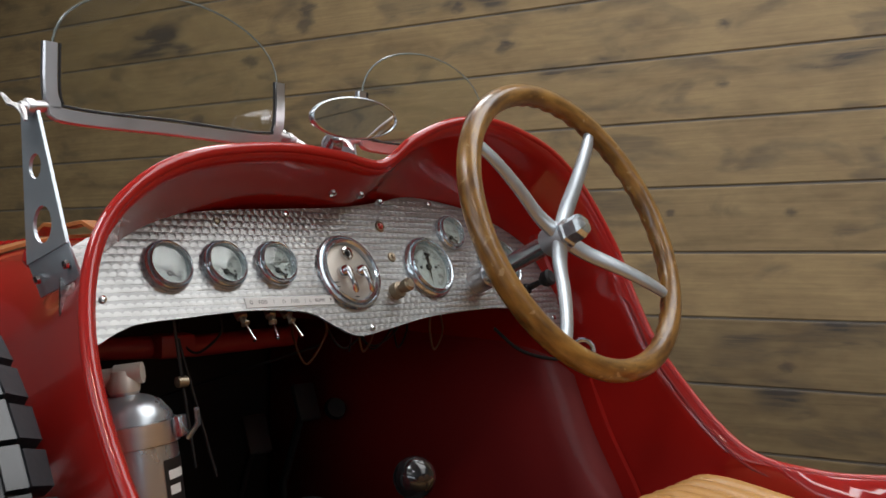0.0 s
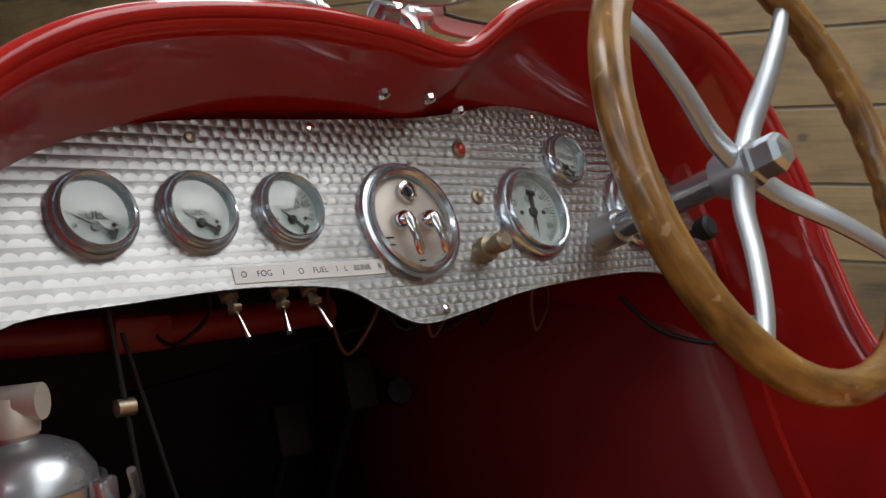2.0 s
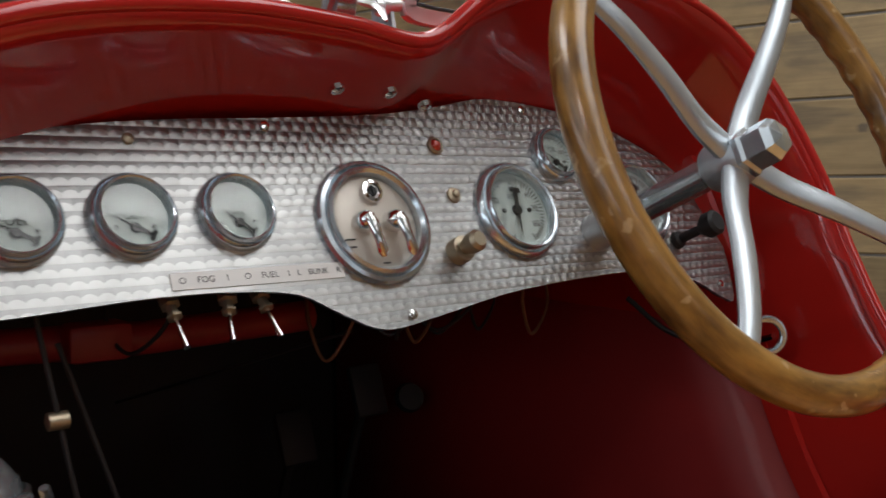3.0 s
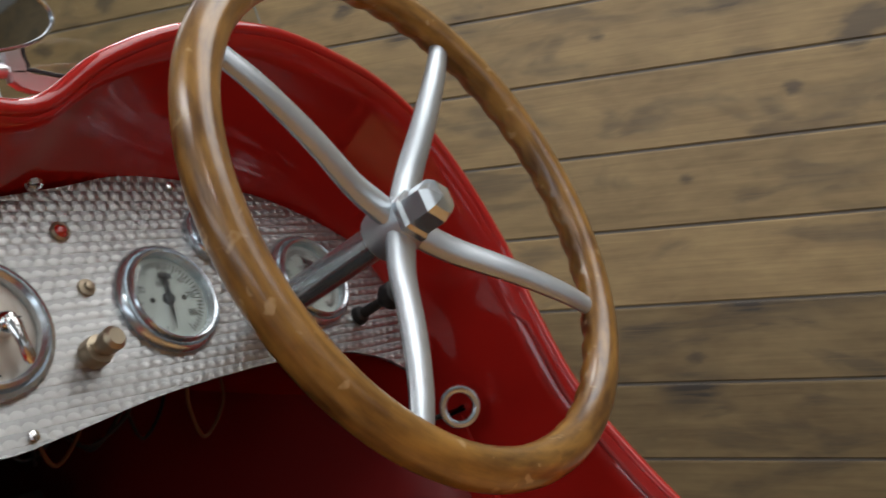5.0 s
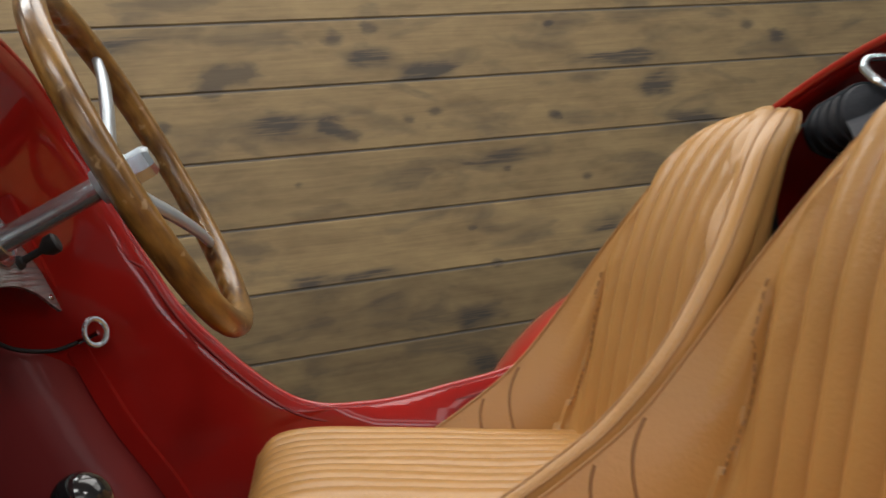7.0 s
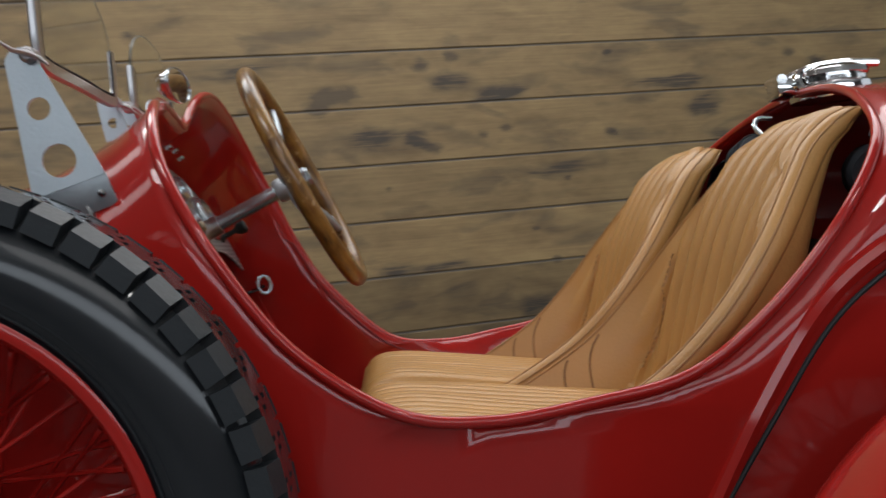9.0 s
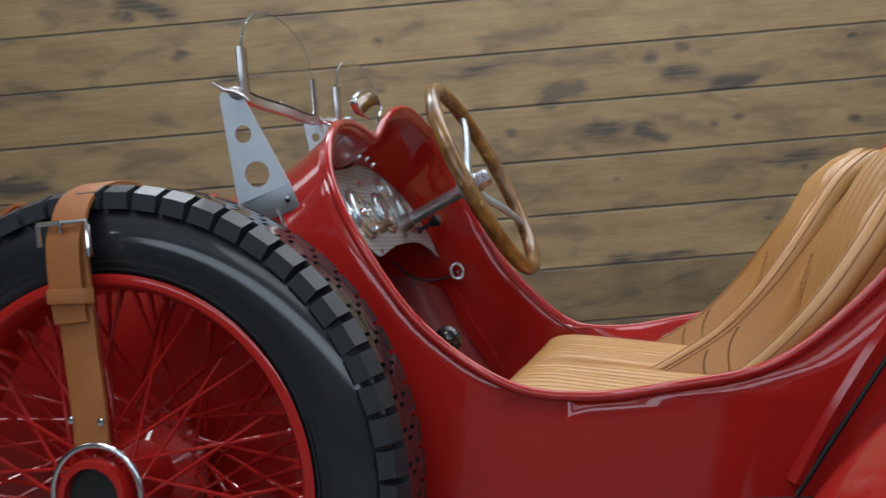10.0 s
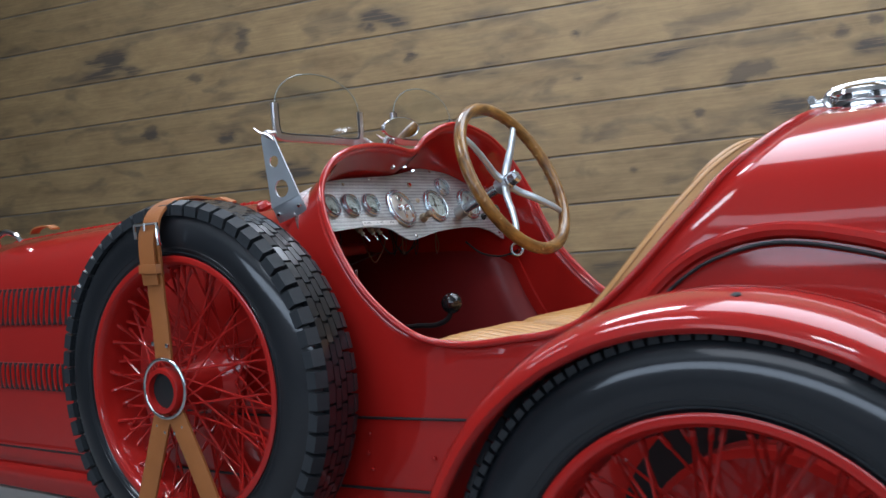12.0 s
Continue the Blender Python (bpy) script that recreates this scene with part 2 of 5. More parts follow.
def plank_material():
    m = bpy.data.materials.new("wall_plank_wood")
    m.use_nodes = True
    nt = m.node_tree
    b = nt.nodes["Principled BSDF"]
    tc = nt.nodes.new("ShaderNodeTexCoord")
    info = nt.nodes.new("ShaderNodeObjectInfo")
    offs = nt.nodes.new("ShaderNodeVectorMath")
    offs.operation = "ADD"
    comb = nt.nodes.new("ShaderNodeCombineXYZ")
    nt.links.new(link_math(nt, "MULTIPLY", info.outputs["Random"], 40.0), comb.inputs[0])
    nt.links.new(tc.outputs["Object"], offs.inputs[0])
    nt.links.new(comb.outputs[0], offs.inputs[1])

    def noise_at(stretch, scale, detail):
        mp = nt.nodes.new("ShaderNodeMapping")
        mp.inputs["Scale"].default_value = stretch
        nt.links.new(offs.outputs[0], mp.inputs["Vector"])
        n = nt.nodes.new("ShaderNodeTexNoise")
        n.inputs["Scale"].default_value, n.inputs["Detail"].default_value = scale, detail
        n.inputs["Distortion"].default_value = 0.6
        nt.links.new(mp.outputs[0], n.inputs["Vector"])
        return n.outputs["Fac"]

    grain = noise_at((0.3, 1, 7), 11, 7)
    broad = noise_at((0.7, 1, 2.2), 4.5, 6)
    smudge = noise_at((0.65, 1, 1.9), 4.2, 5)
    ragged = noise_at((0.7, 1, 1.6), 19, 5)
    ramp = nt.nodes.new("ShaderNodeValToRGB")
    ramp.color_ramp.elements[0].position, ramp.color_ramp.elements[0].color = 0.34, (0.185, 0.122, 0.055, 1)
    ramp.color_ramp.elements[1].position, ramp.color_ramp.elements[1].color = 0.64, (0.335, 0.234, 0.106, 1)
    nt.links.new(link_math(nt, "ADD", link_math(nt, "MULTIPLY", grain, 0.3), link_math(nt, "ADD", link_math(nt, "MULTIPLY", broad, 0.5), link_math(nt, "MULTIPLY", ragged, 0.2))), ramp.inputs[0])

    def eased(value, lo, hi):
        n = nt.nodes.new("ShaderNodeMapRange")
        n.interpolation_type = "SMOOTHSTEP"
        n.inputs["From Min"].default_value, n.inputs["From Max"].default_value = lo, hi
        nt.links.new(value, n.inputs["Value"])
        return n.outputs[0]

    at = nt.nodes.new("ShaderNodeAttribute")
    at.attribute_name = "stain"
    torn = link_math(nt, "ADD", at.outputs["Fac"], link_math(nt, "MULTIPLY", link_math(nt, "SUBTRACT", ragged, 0.5), 1.5))
    knots = link_math(nt, "MULTIPLY", eased(torn, 0.3, 0.95), eased(at.outputs["Fac"], 0.02, 0.3))
    veil = nt.nodes.new("ShaderNodeAttribute")
    veil.attribute_name = "smudge"
    dirt = link_math(nt, "ADD", link_math(nt, "MULTIPLY", eased(smudge, 0.5, 0.66), 0.6), link_math(nt, "MULTIPLY", veil.outputs["Fac"], eased(smudge, 0.3, 0.6)))
    streak = link_math(nt, "ADD", link_math(nt, "MULTIPLY", eased(grain, 0.35, 0.6), 0.5), 0.45)
    stain = link_math(nt, "ADD", link_math(nt, "MULTIPLY", knots, 0.72), link_math(nt, "MULTIPLY", dirt, streak))
    mixc = nt.nodes.new("ShaderNodeMix")
    mixc.data_type = "RGBA"
    mixc.clamp_factor = True
    nt.links.new(stain, mixc.inputs["Factor"])
    nt.links.new(ramp.outputs[0], mixc.inputs["A"])
    mixc.inputs["B"].default_value = (0.066, 0.052, 0.038, 1)
    hsv = nt.nodes.new("ShaderNodeHueSaturation")
    nt.links.new(mixc.outputs["Result"], hsv.inputs["Color"])
    shade_tone = nt.nodes.new("ShaderNodeAttribute")
    shade_tone.attribute_name = "shade_tone"
    nt.links.new(link_math(nt, "MULTIPLY", link_math(nt, "ADD", link_math(nt, "MULTIPLY", info.outputs["Random"], 0.2), 0.9), shade_tone.outputs["Fac"]), hsv.inputs["Value"])
    nt.links.new(hsv.outputs[0], b.inputs["Base Color"])
    b.inputs["Roughness"].default_value = 0.55
    bp = nt.nodes.new("ShaderNodeBump")
    bp.inputs["Strength"].default_value, bp.inputs["Distance"].default_value = 0.15, 0.002
    nt.links.new(grain, bp.inputs["Height"])
    nt.links.new(bp.outputs[0], b.inputs["Normal"])
    return m


PLANK = plank_material()
CONCRETE = material("floor_concrete", (0.17, 0.17, 0.17), 0.6, 0, 0, 0.15, 3, 0.1, 60)
PLASTER = material("white_plaster", (0.75, 0.74, 0.71), 0.8, 0, 0, 0.04, 4, 0.1, 80)
GREYWALL = material("grey_plaster", (0.3, 0.3, 0.3), 0.8, 0, 0, 0.06, 4, 0.1, 80)


# ---- mesh helpers ----
def part(name, bm, mat, parent=None, label="", smooth=True):
    bmesh.ops.recalc_face_normals(bm, faces=bm.faces[:])
    me = bpy.data.meshes.new(name)
    bm.to_mesh(me)
    bm.free()
    if smooth:
        me.shade_smooth()
        me.set_sharp_from_angle(angle=radians(38))
    me.materials.append(mat)
    ob = new(name, me)
    ob.parent = parent
    if label:
        ob["label"] = label
    return ob


def thing(name, label, category, group="", kind="", m=None):
    ob = new(name)
    if m is not None:
        ob.matrix_world = m
    return tagged(ob, label, category, group, kind)


def spline(keys, n, closed=False):
    """Catmull-Rom through the keys, n steps a span."""
    k = [Vector(p) for p in keys]
    out = []
    spans = len(k) if closed else len(k) - 1
    for i in range(spans):
        if closed:
            a, b, c, d = k[i - 1], k[i], k[(i + 1) % len(k)], k[(i + 2) % len(k)]
        else:
            b, c = k[i], k[i + 1]
            a = k[i - 1] if i else b * 2 - c
            d = k[i + 2] if i + 2 < len(k) else c * 2 - b
        for j in range(n):
            t = j / n
            out.append(0.5 * ((2 * b) + (c - a) * t + (2 * a - 5 * b + 4 * c - d) * t * t + (3 * b - a - 3 * c + d) * t ** 3))
    if not closed:
        out.append(k[-1])
    return out


def grid(bm, rows, close_u=False, close_v=False):
    vs = [[bm.verts.new(p) for p in row] for row in rows]
    nr, nc = len(vs), len(vs[0])
    for i in range(nr if close_v else nr - 1):
        for j in range(nc if close_u else nc - 1):
            bm.faces.new((vs[i][j], vs[i][(j + 1) % nc], vs[(i + 1) % nr][(j + 1) % nc], vs[(i + 1) % nr][j]))
    return vs


def tube(bm, pts, r, seg=10, closed=False, flat=1.0, ends=True):
    """A round or flattened bar along points; r: one radius or one for each point."""
    pts = [Vector(p) for p in pts]
    n = len(pts)
    rs = r if isinstance(r, (list, tuple)) else [r] * n
    rows, side = [], None
    for i, p in enumerate(pts):
        a = pts[i - 1] if (i or closed) else p
        b = pts[(i + 1) % n] if (i + 1 < n or closed) else p
        d = (b - a).normalized()
        if side is None:
            side = d.cross(Vector((0, 0, 1)))
            if side.length < 0.1:
                side = d.cross(Vector((1, 0, 0)))
        side = (side - d * side.dot(d)).normalized()
        up = d.cross(side)
        rows.append([p + side * math.cos(2 * math.pi * k / seg) * rs[i] + up * math.sin(2 * math.pi * k / seg) * rs[i] * flat for k in range(seg)])
    vs = grid(bm, rows, True, closed)
    if ends and not closed:
        bm.faces.new(vs[0])
        bm.faces.new(vs[-1][::-1])


def lathe(bm, profile, seg=32, m=None, closed=False):
    """Turns (radius, height) pairs round the z axis of m."""
    m = m or Matrix()
    rows = [[m @ Vector((r * math.cos(2 * math.pi * k / seg), r * math.sin(2 * math.pi * k / seg), h)) for k in range(seg)] for r, h in profile]
    vs = grid(bm, rows, True, closed)
    if not closed:
        for row in (vs[0], vs[-1]):
            bm.faces.new(row)


def box(bm, sx, sy, sz, m=None, bevel=0.0):
    got = bmesh.ops.create_cube(bm, size=1, matrix=(m or Matrix()) @ Matrix.Diagonal((sx, sy, sz, 1)))
    if bevel:
        edges = {e for v in got["verts"] for e in v.link_edges}
        bmesh.ops.bevel(bm, geom=list(edges), offset=bevel, segments=2, affect="EDGES", profile=0.5)


def axes(origin, zdir, xdir=(0, 0, 1)):
    """A pose with its z along zdir and its x near xdir."""
    z = Vector(zdir).normalized()
    x = Vector(xdir)
    x = (x - z * x.dot(z)).normalized()
    y = z.cross(x)
    return Matrix(((x.x, y.x, z.x, origin[0]), (x.y, y.y, z.y, origin[1]), (x.z, y.z, z.z, origin[2]), (0, 0, 0, 1)))


# ---- room ----
WALL_TURN = 11.92
WALL = pose(0, 2.604, 0, 0, 0, WALL_TURN)
bm = bmesh.new()
box(bm, 18, 0.12, 3.54, pose(0, 0.0655, 1.63))
wall = tagged(part("wall_north", bm, material("dark_wall_backing", (.15, .135, .115), .8)), "wall clad with wide brown wooden planks", "wall", kind="structure")
wall.matrix_world = WALL
bm = bmesh.new()
box(bm, 19, 12.6, 0.1, pose(0, -2.7, -0.063))
tagged(part("floor", bm, CONCRETE), "plain grey showroom floor", "floor", kind="structure")
bm = bmesh.new()
box(bm, 19, 14, 0.1, pose(0, -2, 3.45))
tagged(part("ceiling", bm, PLASTER), "plain white ceiling", "ceiling", kind="structure")
bm = bmesh.new()
box(bm, 19, 0.1, 3.4, pose(0, -6.05, 1.7))
tagged(part("wall_south", bm, GREYWALL), "plain grey wall", "wall", kind="structure")
for nm, wx in (("wall_west", -8.9), ("wall_east", 8.9)):
    bm = bmesh.new()
    box(bm, 0.1, 14, 3.4, pose(wx, -1, 1.7))
    tagged(part(nm, bm, GREYWALL), "plain grey wall", "wall", kind="structure")
# dark knots and broad dark smudges along the planks: place along the wall, height, size
KNOTS = [(0.71, 1.688, 0.034), (0.23, 1.542, 0.042), (1.47, 1.671, 0.021), (1.45, 1.304, 0.025), (0.51, 1.326, 0.042), (0.59, 1.28, 0.034),
         (0.82, 1.329, 0.025), (0.94, 1.354, 0.025), (1.56, 1.045, 0.021), (1.21, 1.102, 0.017), (0.37, 1.118, 0.015), (1.03, 0.89, 0.017),
         (2.44, 1.633, 0.03), (1.12, 0.745, 0.021), (-0.66, 1.606, 0.022), (-0.41, 1.118, 0.02), (-0.43, 0.567, 0.025), (-2.56, 2.126, 0.042),
         (-2.58, 2.044, 0.042), (-2.91, 1.908, 0.042), (-2.73, 1.536, 0.051), (0.13, 1.534, 0.047), (0.09, 1.482, 0.042), (0.56, 1.653, 0.034),
         (-0.08, 1.364, 0.025), (-0.65, 1.826, 0.025), (-1.54, 1.832, 0.034), (-3.25, 1.635, 0.051), (-1.76, 2.022, 0.034), (-0.85, 1.13, 0.013),
         (2.59, 1.572, 0.042)]
SMUDGES = [(1.94, 1.411, 0.102, 0.068), (0.92, 1.506, 0.119, 0.042), (1.79, 1.513, 0.212, 0.034), (1.13, 1.157, 0.169, 0.03), (1.59, 0.853, 0.085, 0.051),
         (0.65, 0.651, 0.076, 0.051), (1, 0.523, 0.076, 0.059), (0.52, 0.757, 0.212, 0.025), (-0.44, 0.473, 0.102, 0.068), (-0.6, 0.623, 0.102, 0.051),
         (-3.53, 2.076, 0.212, 0.085), (0.4, 1.322, 0.152, 0.059), (-1.08, 1.98, 0.254, 0.042), (-0.28, 1.653, 0.169, 0.042), (-0.15, 0.717, 0.169, 0.042),
         (-1.67, 2.073, 0.169, 0.059), (0.67, 1.567, 0.127, 0.042), (-2.34, 1.306, 0.169, 0.051), (1.18, 0.327, 0.254, 0.068), (-1.22, 1.708, 0.212, 0.051),
         (-2.26, 1.736, 0.169, 0.059), (2.1, 1.218, 0.169, 0.051)]


def plank(z0, z1, shade_tone=1.0):
    """One board of the cladding, its face a fine sheet that carries the knots as stains."""
    xs = np.concatenate((np.arange(-8.8, -5.0, .1), np.arange(-5.0, 3.2, .013), np.arange(3.2, 8.81, .1)))
    n = max(3, int((z1 - z0) / 0.0135))
    zs = np.concatenate(([z0 + .004], np.linspace(z0 + .0085, z1 - .0085, n), [z1 - .004]))
    ys = np.zeros(len(zs))
    ys[0], ys[-1] = .0035, .0012
    gx, gz = np.meshgrid(xs, zs)
    front = np.stack([gx, np.broadcast_to(ys[:, None], gx.shape), gz], -1).reshape(-1, 3)
    nx, nz = len(xs), len(zs)
    idx = np.arange(nx * nz).reshape(nz, nx)
    faces = np.stack([idx[:-1, :-1], idx[:-1, 1:], idx[1:, 1:], idx[1:, :-1]], -1).reshape(-1, 4).tolist()
    back = front.shape[0]
    extra = [(xs[0], .024, zs[0]), (xs[-1], .024, zs[0]), (xs[-1], .024, zs[-1]), (xs[0], .024, zs[-1])]
    faces += [[int(idx[-1, 0]), int(idx[-1, -1]), back + 2, back + 3], [int(idx[0, -1]), int(idx[0, 0]), back, back + 1], [back, back + 3, back + 2, back + 1]]
    me = bpy.data.meshes.new("plank")
    me.from_pydata(front.tolist() + extra, [], faces)
    stain, veil = np.zeros(len(front) + 4), np.zeros(len(front) + 4)
    for kx, kz, size in KNOTS:
        if z0 - .02 < kz < z1 + .02:
            dx, dz = front[:, 0] - kx, front[:, 2] - kz
            stain[:len(front)] += np.exp(-((dx / 1.45) ** 2 + dz ** 2) / size ** 2)
    for kx, kz, wx, wz in SMUDGES:
        if z0 - .02 < kz < z1 + .02:
            dx, dz = front[:, 0] - kx, front[:, 2] - kz
            veil[:len(front)] += np.exp(-((dx / wx) ** 4 + (dz / wz) ** 4))
    at = me.attributes.new("stain", "FLOAT", "POINT")
    at.data.foreach_set("value", np.clip(stain, 0, 1.6).astype(np.float32))
    at = me.attributes.new("smudge", "FLOAT", "POINT")
    at.data.foreach_set("value", np.clip(veil, 0, 1).astype(np.float32))
    at = me.attributes.new("shade_tone", "FLOAT", "POINT")
    at.data.foreach_set("value", np.full(len(front) + 4, shade_tone, dtype=np.float32))
    me.materials.append(PLANK)
    ob = new("plank", me)
    ob.parent = wall


# shade low on the wall is put into the lower planks' darker colour
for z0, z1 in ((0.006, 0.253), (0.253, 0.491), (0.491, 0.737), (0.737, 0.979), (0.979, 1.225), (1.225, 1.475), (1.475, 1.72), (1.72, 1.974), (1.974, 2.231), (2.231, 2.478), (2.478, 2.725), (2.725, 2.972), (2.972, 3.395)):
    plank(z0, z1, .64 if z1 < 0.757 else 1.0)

# ---- car body ----
car = thing("racing_car", "red vintage open two-seat racing car on wire wheels", "car")
CF = [(.42, -.43, .30), (.42, -.447, .50), (.42, -.46, .656), (.32, -.46, .676), (.215, -.46, .757), (.143, -.456, .866), (.098, -.428, .955),
      (.079, -.378, 1.014), (.066, -.3, 1.053), (.05, -.18, 1.073), (.042, -.08, 1.073), (.04, -.005, 1.068),
      (.045, .05, 1.105), (.05, .12, 1.134), (.055, .2, 1.143), (.06, .28, 1.13), (.067, .345, 1.105), (.084, .40, 1.052),
      (.117, .434, .965), (.15, .438, .885), (.2, .441, .797), (.313, .452, .68), (.42, .46, .656), (.42, .447, .50), (.42, .43, .30)]
HALF = [(1, .30), (1.02, .45), (1.03, .55), (1.03, .62), (1.02, .70), (.99, .77), (.935, .84), (.83, .90), (.66, .945), (.43, .972), (.2, .983), (0, .985),
        (.12, .984), (.27, .98), (.44, .972), (.61, .957), (.75, .93), (.85, .895), (.935, .84), (.99, .77), (1.02, .70), (1.03, .62), (1.03, .55), (1.02, .45), (1, .30)]


def hull_section(x, hw, top):
    k = (top - .30) / .685
    return [(x, (-1 if i < 12 else 1) * w * hw, .30 + (z - .30) * k) for i, (w, z) in enumerate(HALF)]


def mixed(a, b, f, g, h=None):
    h = f if h is None else h
    return [(p[0] + (q[0] - p[0]) * f, p[1] + (q[1] - p[1]) * h, p[2] + (q[2] - p[2]) * g) for p, q in zip(a, b)]


S0 = hull_section(-.16, .425, .985)
rows = [hull_section(-1.9, .27, .935), hull_section(-1.3, .31, .963), hull_section(-.9, .34, .976), hull_section(-.55, .375, .982), hull_section(-.35, .40, .984), S0,
        mixed(S0, CF, .3, .18, .2), mixed(S0, CF, .55, .4, .4), mixed(S0, CF, .8, .7, .68), mixed(S0, CF, .93, .9, .88), CF]


def hull_rows(rows, edge, other):
    """Samples the sections; the lowest two spans are straight, so that both halves of the hull share their joint.
    The edge row runs on into the other half's edge, as the rolled rim does."""
    out = []
    for r in rows:
        p = spline(r, 5)
        if r is edge:
            p[10:len(p) - 10] = spline([other[3]] + r[2:-2] + [other[-4]], 5)[5:-5]
        for k in range(10):
            a, b = Vector(r[k // 5]), Vector(r[k // 5 + 1])
            p[k] = a.lerp(b, (k % 5) / 5)
            a, b = Vector(r[-1 - k // 5]), Vector(r[-2 - k // 5])
            p[-1 - k] = a.lerp(b, (k % 5) / 5)
        out.append(p)
    return out


hull = bmesh.new()

CR = [(.42, -.43, .30), (.42, -.447, .50), (.42, -.46, .656), (.53, -.461, .664), (.645, -.461, .684), (.745, -.459, .75), (.84, -.445, .843), (.912, -.39, .925), (.962, -.26, .987), (.988, -.13, 1.02), (.995, 0, 1.03)]
CR = CR + [(x, -y, z) for x, y, z in CR[-2::-1]]
grid(hull, hull_rows(rows, CF, CR))
TL = [(.43, .30), (.447, .42), (.455, .52), (.456, .62), (.452, .71), (.442, .79), (.42, .862), (.365, .932), (.255, .992), (.125, 1.022), (0, 1.031)]


def tail_section(x, w, h):
    left = [(x, -y * w, .30 + (z - .30) * h) for y, z in TL]
    return left + [(x, -y, z) for x, y, z in left[-2::-1]]


T0 = tail_section(1.14, 1, 1)
rows = [CR, mixed(CR, T0, .2, .2), mixed(CR, T0, .5, .5), T0, tail_section(1.4, .97, .97), tail_section(1.8, .8, .85), tail_section(2.15, .45, .6), tail_section(2.3, .12, .35)]
grid(hull, hull_rows(rows, CR, CF))
bmesh.ops.remove_doubles(hull, verts=hull.verts[:], dist=0.0008)
flank = [v for v in hull.verts if .12 < v.co.x < .8 and v.co.z < .645]
for _ in range(8):
    bmesh.ops.smooth_vert(hull, verts=flank, factor=.5, use_axis_x=False, use_axis_y=True, use_axis_z=False)
joint = [v for v in hull.verts if .24 < v.co.x < .62 and v.co.z < .672]
for _ in range(6):
    bmesh.ops.smooth_vert(hull, verts=joint, factor=.5, use_axis_x=False, use_axis_y=True, use_axis_z=False)
shell = part("body_shell", hull, RED, car, "glossy red sheet-metal body shell")
sol = shell.modifiers.new("skin", "SOLIDIFY")
sol.thickness, sol.offset = 0.008, -1
bm = bmesh.new()
RIM = spline(CF[2:23] + CR[3:18][::-1], 6, True)
tube(bm, RIM, 0.0068, 12, True)
part("cockpit_rim", bm, RED, car)


# panel joint along the flank, the fold over the wheel arch, the lower flank
def along(bm, keys, r, n=8, seg=8, flat=1.0):
    tube(bm, spline(keys, n), r, seg, False, flat)


for sgn in (-1, 1):
    bm = bmesh.new()
    along(bm, [(-.5, sgn * .4062, .503), (-.16, sgn * .4387, .506), (.1, sgn * .445, .511), (.42, sgn * .4476, .516), (.7, sgn * .4481, .521)], .0028)
    part("panel_joint", bm, BLACK, car, "dark joint between body panels")
    bm = bmesh.new()
    along(bm, [(-1.85, sgn * .2869, .36), (-1.3, sgn * .3277, .36), (-.9, sgn * .3591, .362), (-.5, sgn * .3937, .365), (-.16, sgn * .4282, .37), (.1, sgn * .4366, .37), (.42, sgn * .4376, .375), (.66, sgn * .4376, .38)], .003)
    part("lower_joint", bm, BLACK, car, "dark joint between body panels")
    bm = bmesh.new()
    along(bm, [(.66, sgn * .4502, .54), (.72, sgn * .4523, .64), (.79, sgn * .4544, .735), (.86, sgn * .4544, .79), (.93, sgn * .4523, .815), (1.0, sgn * .4502, .822), (1.08, sgn * .4502, .81), (1.17, sgn * .4502, .78), (1.3, sgn * .445, .70)], .012)
    part("arch_bead", bm, RED, car)
    bm = bmesh.new()
    along(bm, [(.66, sgn * .4575, .525), (.73, sgn * .4607, .625), (.80, sgn * .4628, .718), (.87, sgn * .4628, .772), (.94, sgn * .4607, .797), (1.0, sgn * .4586, .803), (1.08, sgn * .4586, .79), (1.17, sgn * .4575, .76), (1.3, sgn * .4523, .68)], .0031)
    part("arch_gap", bm, BLACK, car, "dark gap under the arch fold")
# footwell linings: a raised red flange, ahead of it a glossy panel, its red darkened for shade
SEAM = [(.0, .985), (.03, .86), (.09, .70), (.155, .58), (.2, .45)]
for sgn, wide in ((1, .432), (-1, .428)):
    bm = bmesh.new()
    line = spline([(x, z, 0) for x, z in SEAM], 6)[0 if sgn > 0 else 8:]
    rows = []
    for p in line:
        rows.append([(p.x + dx, sgn * (wide - max(0, p.y - .84) * .4 - dy), p.y + dx * .35) for dx, dy in ((-.014, 0), (-.013, .007), (.011, .007), (.013, 0))])
    grid(bm, rows)
    part("inner_seam", bm, RED, car, "raised red flange inside the cockpit")
    bm = bmesh.new()
    rows = []
    for p in line[7:]:
        rows.append([(p.x + (-.6 - p.x) * f, sgn * (wide - .001 + (.335 - wide) * f), p.y) for f in (0, .15, .35, .6, 1)])
    grid(bm, rows)
    so = part("footwell_lining", bm, MAROON, car, "glossy red footwell panel, shade put into its darker colour").modifiers.new("skin", "SOLIDIFY")
    so.thickness, so.offset = .003, 0
bm = bmesh.new()
tube(bm, [(p.x + (-.012 if p.z > .9 else .003), p.y * .982, p.z - .017) for p in RIM if p.y > .2 and .05 < p.x < .8 and p.z < 1.06], .0022, 6)
part("rim_groove", bm, MAROON, car, "dark groove below the rolled edge")

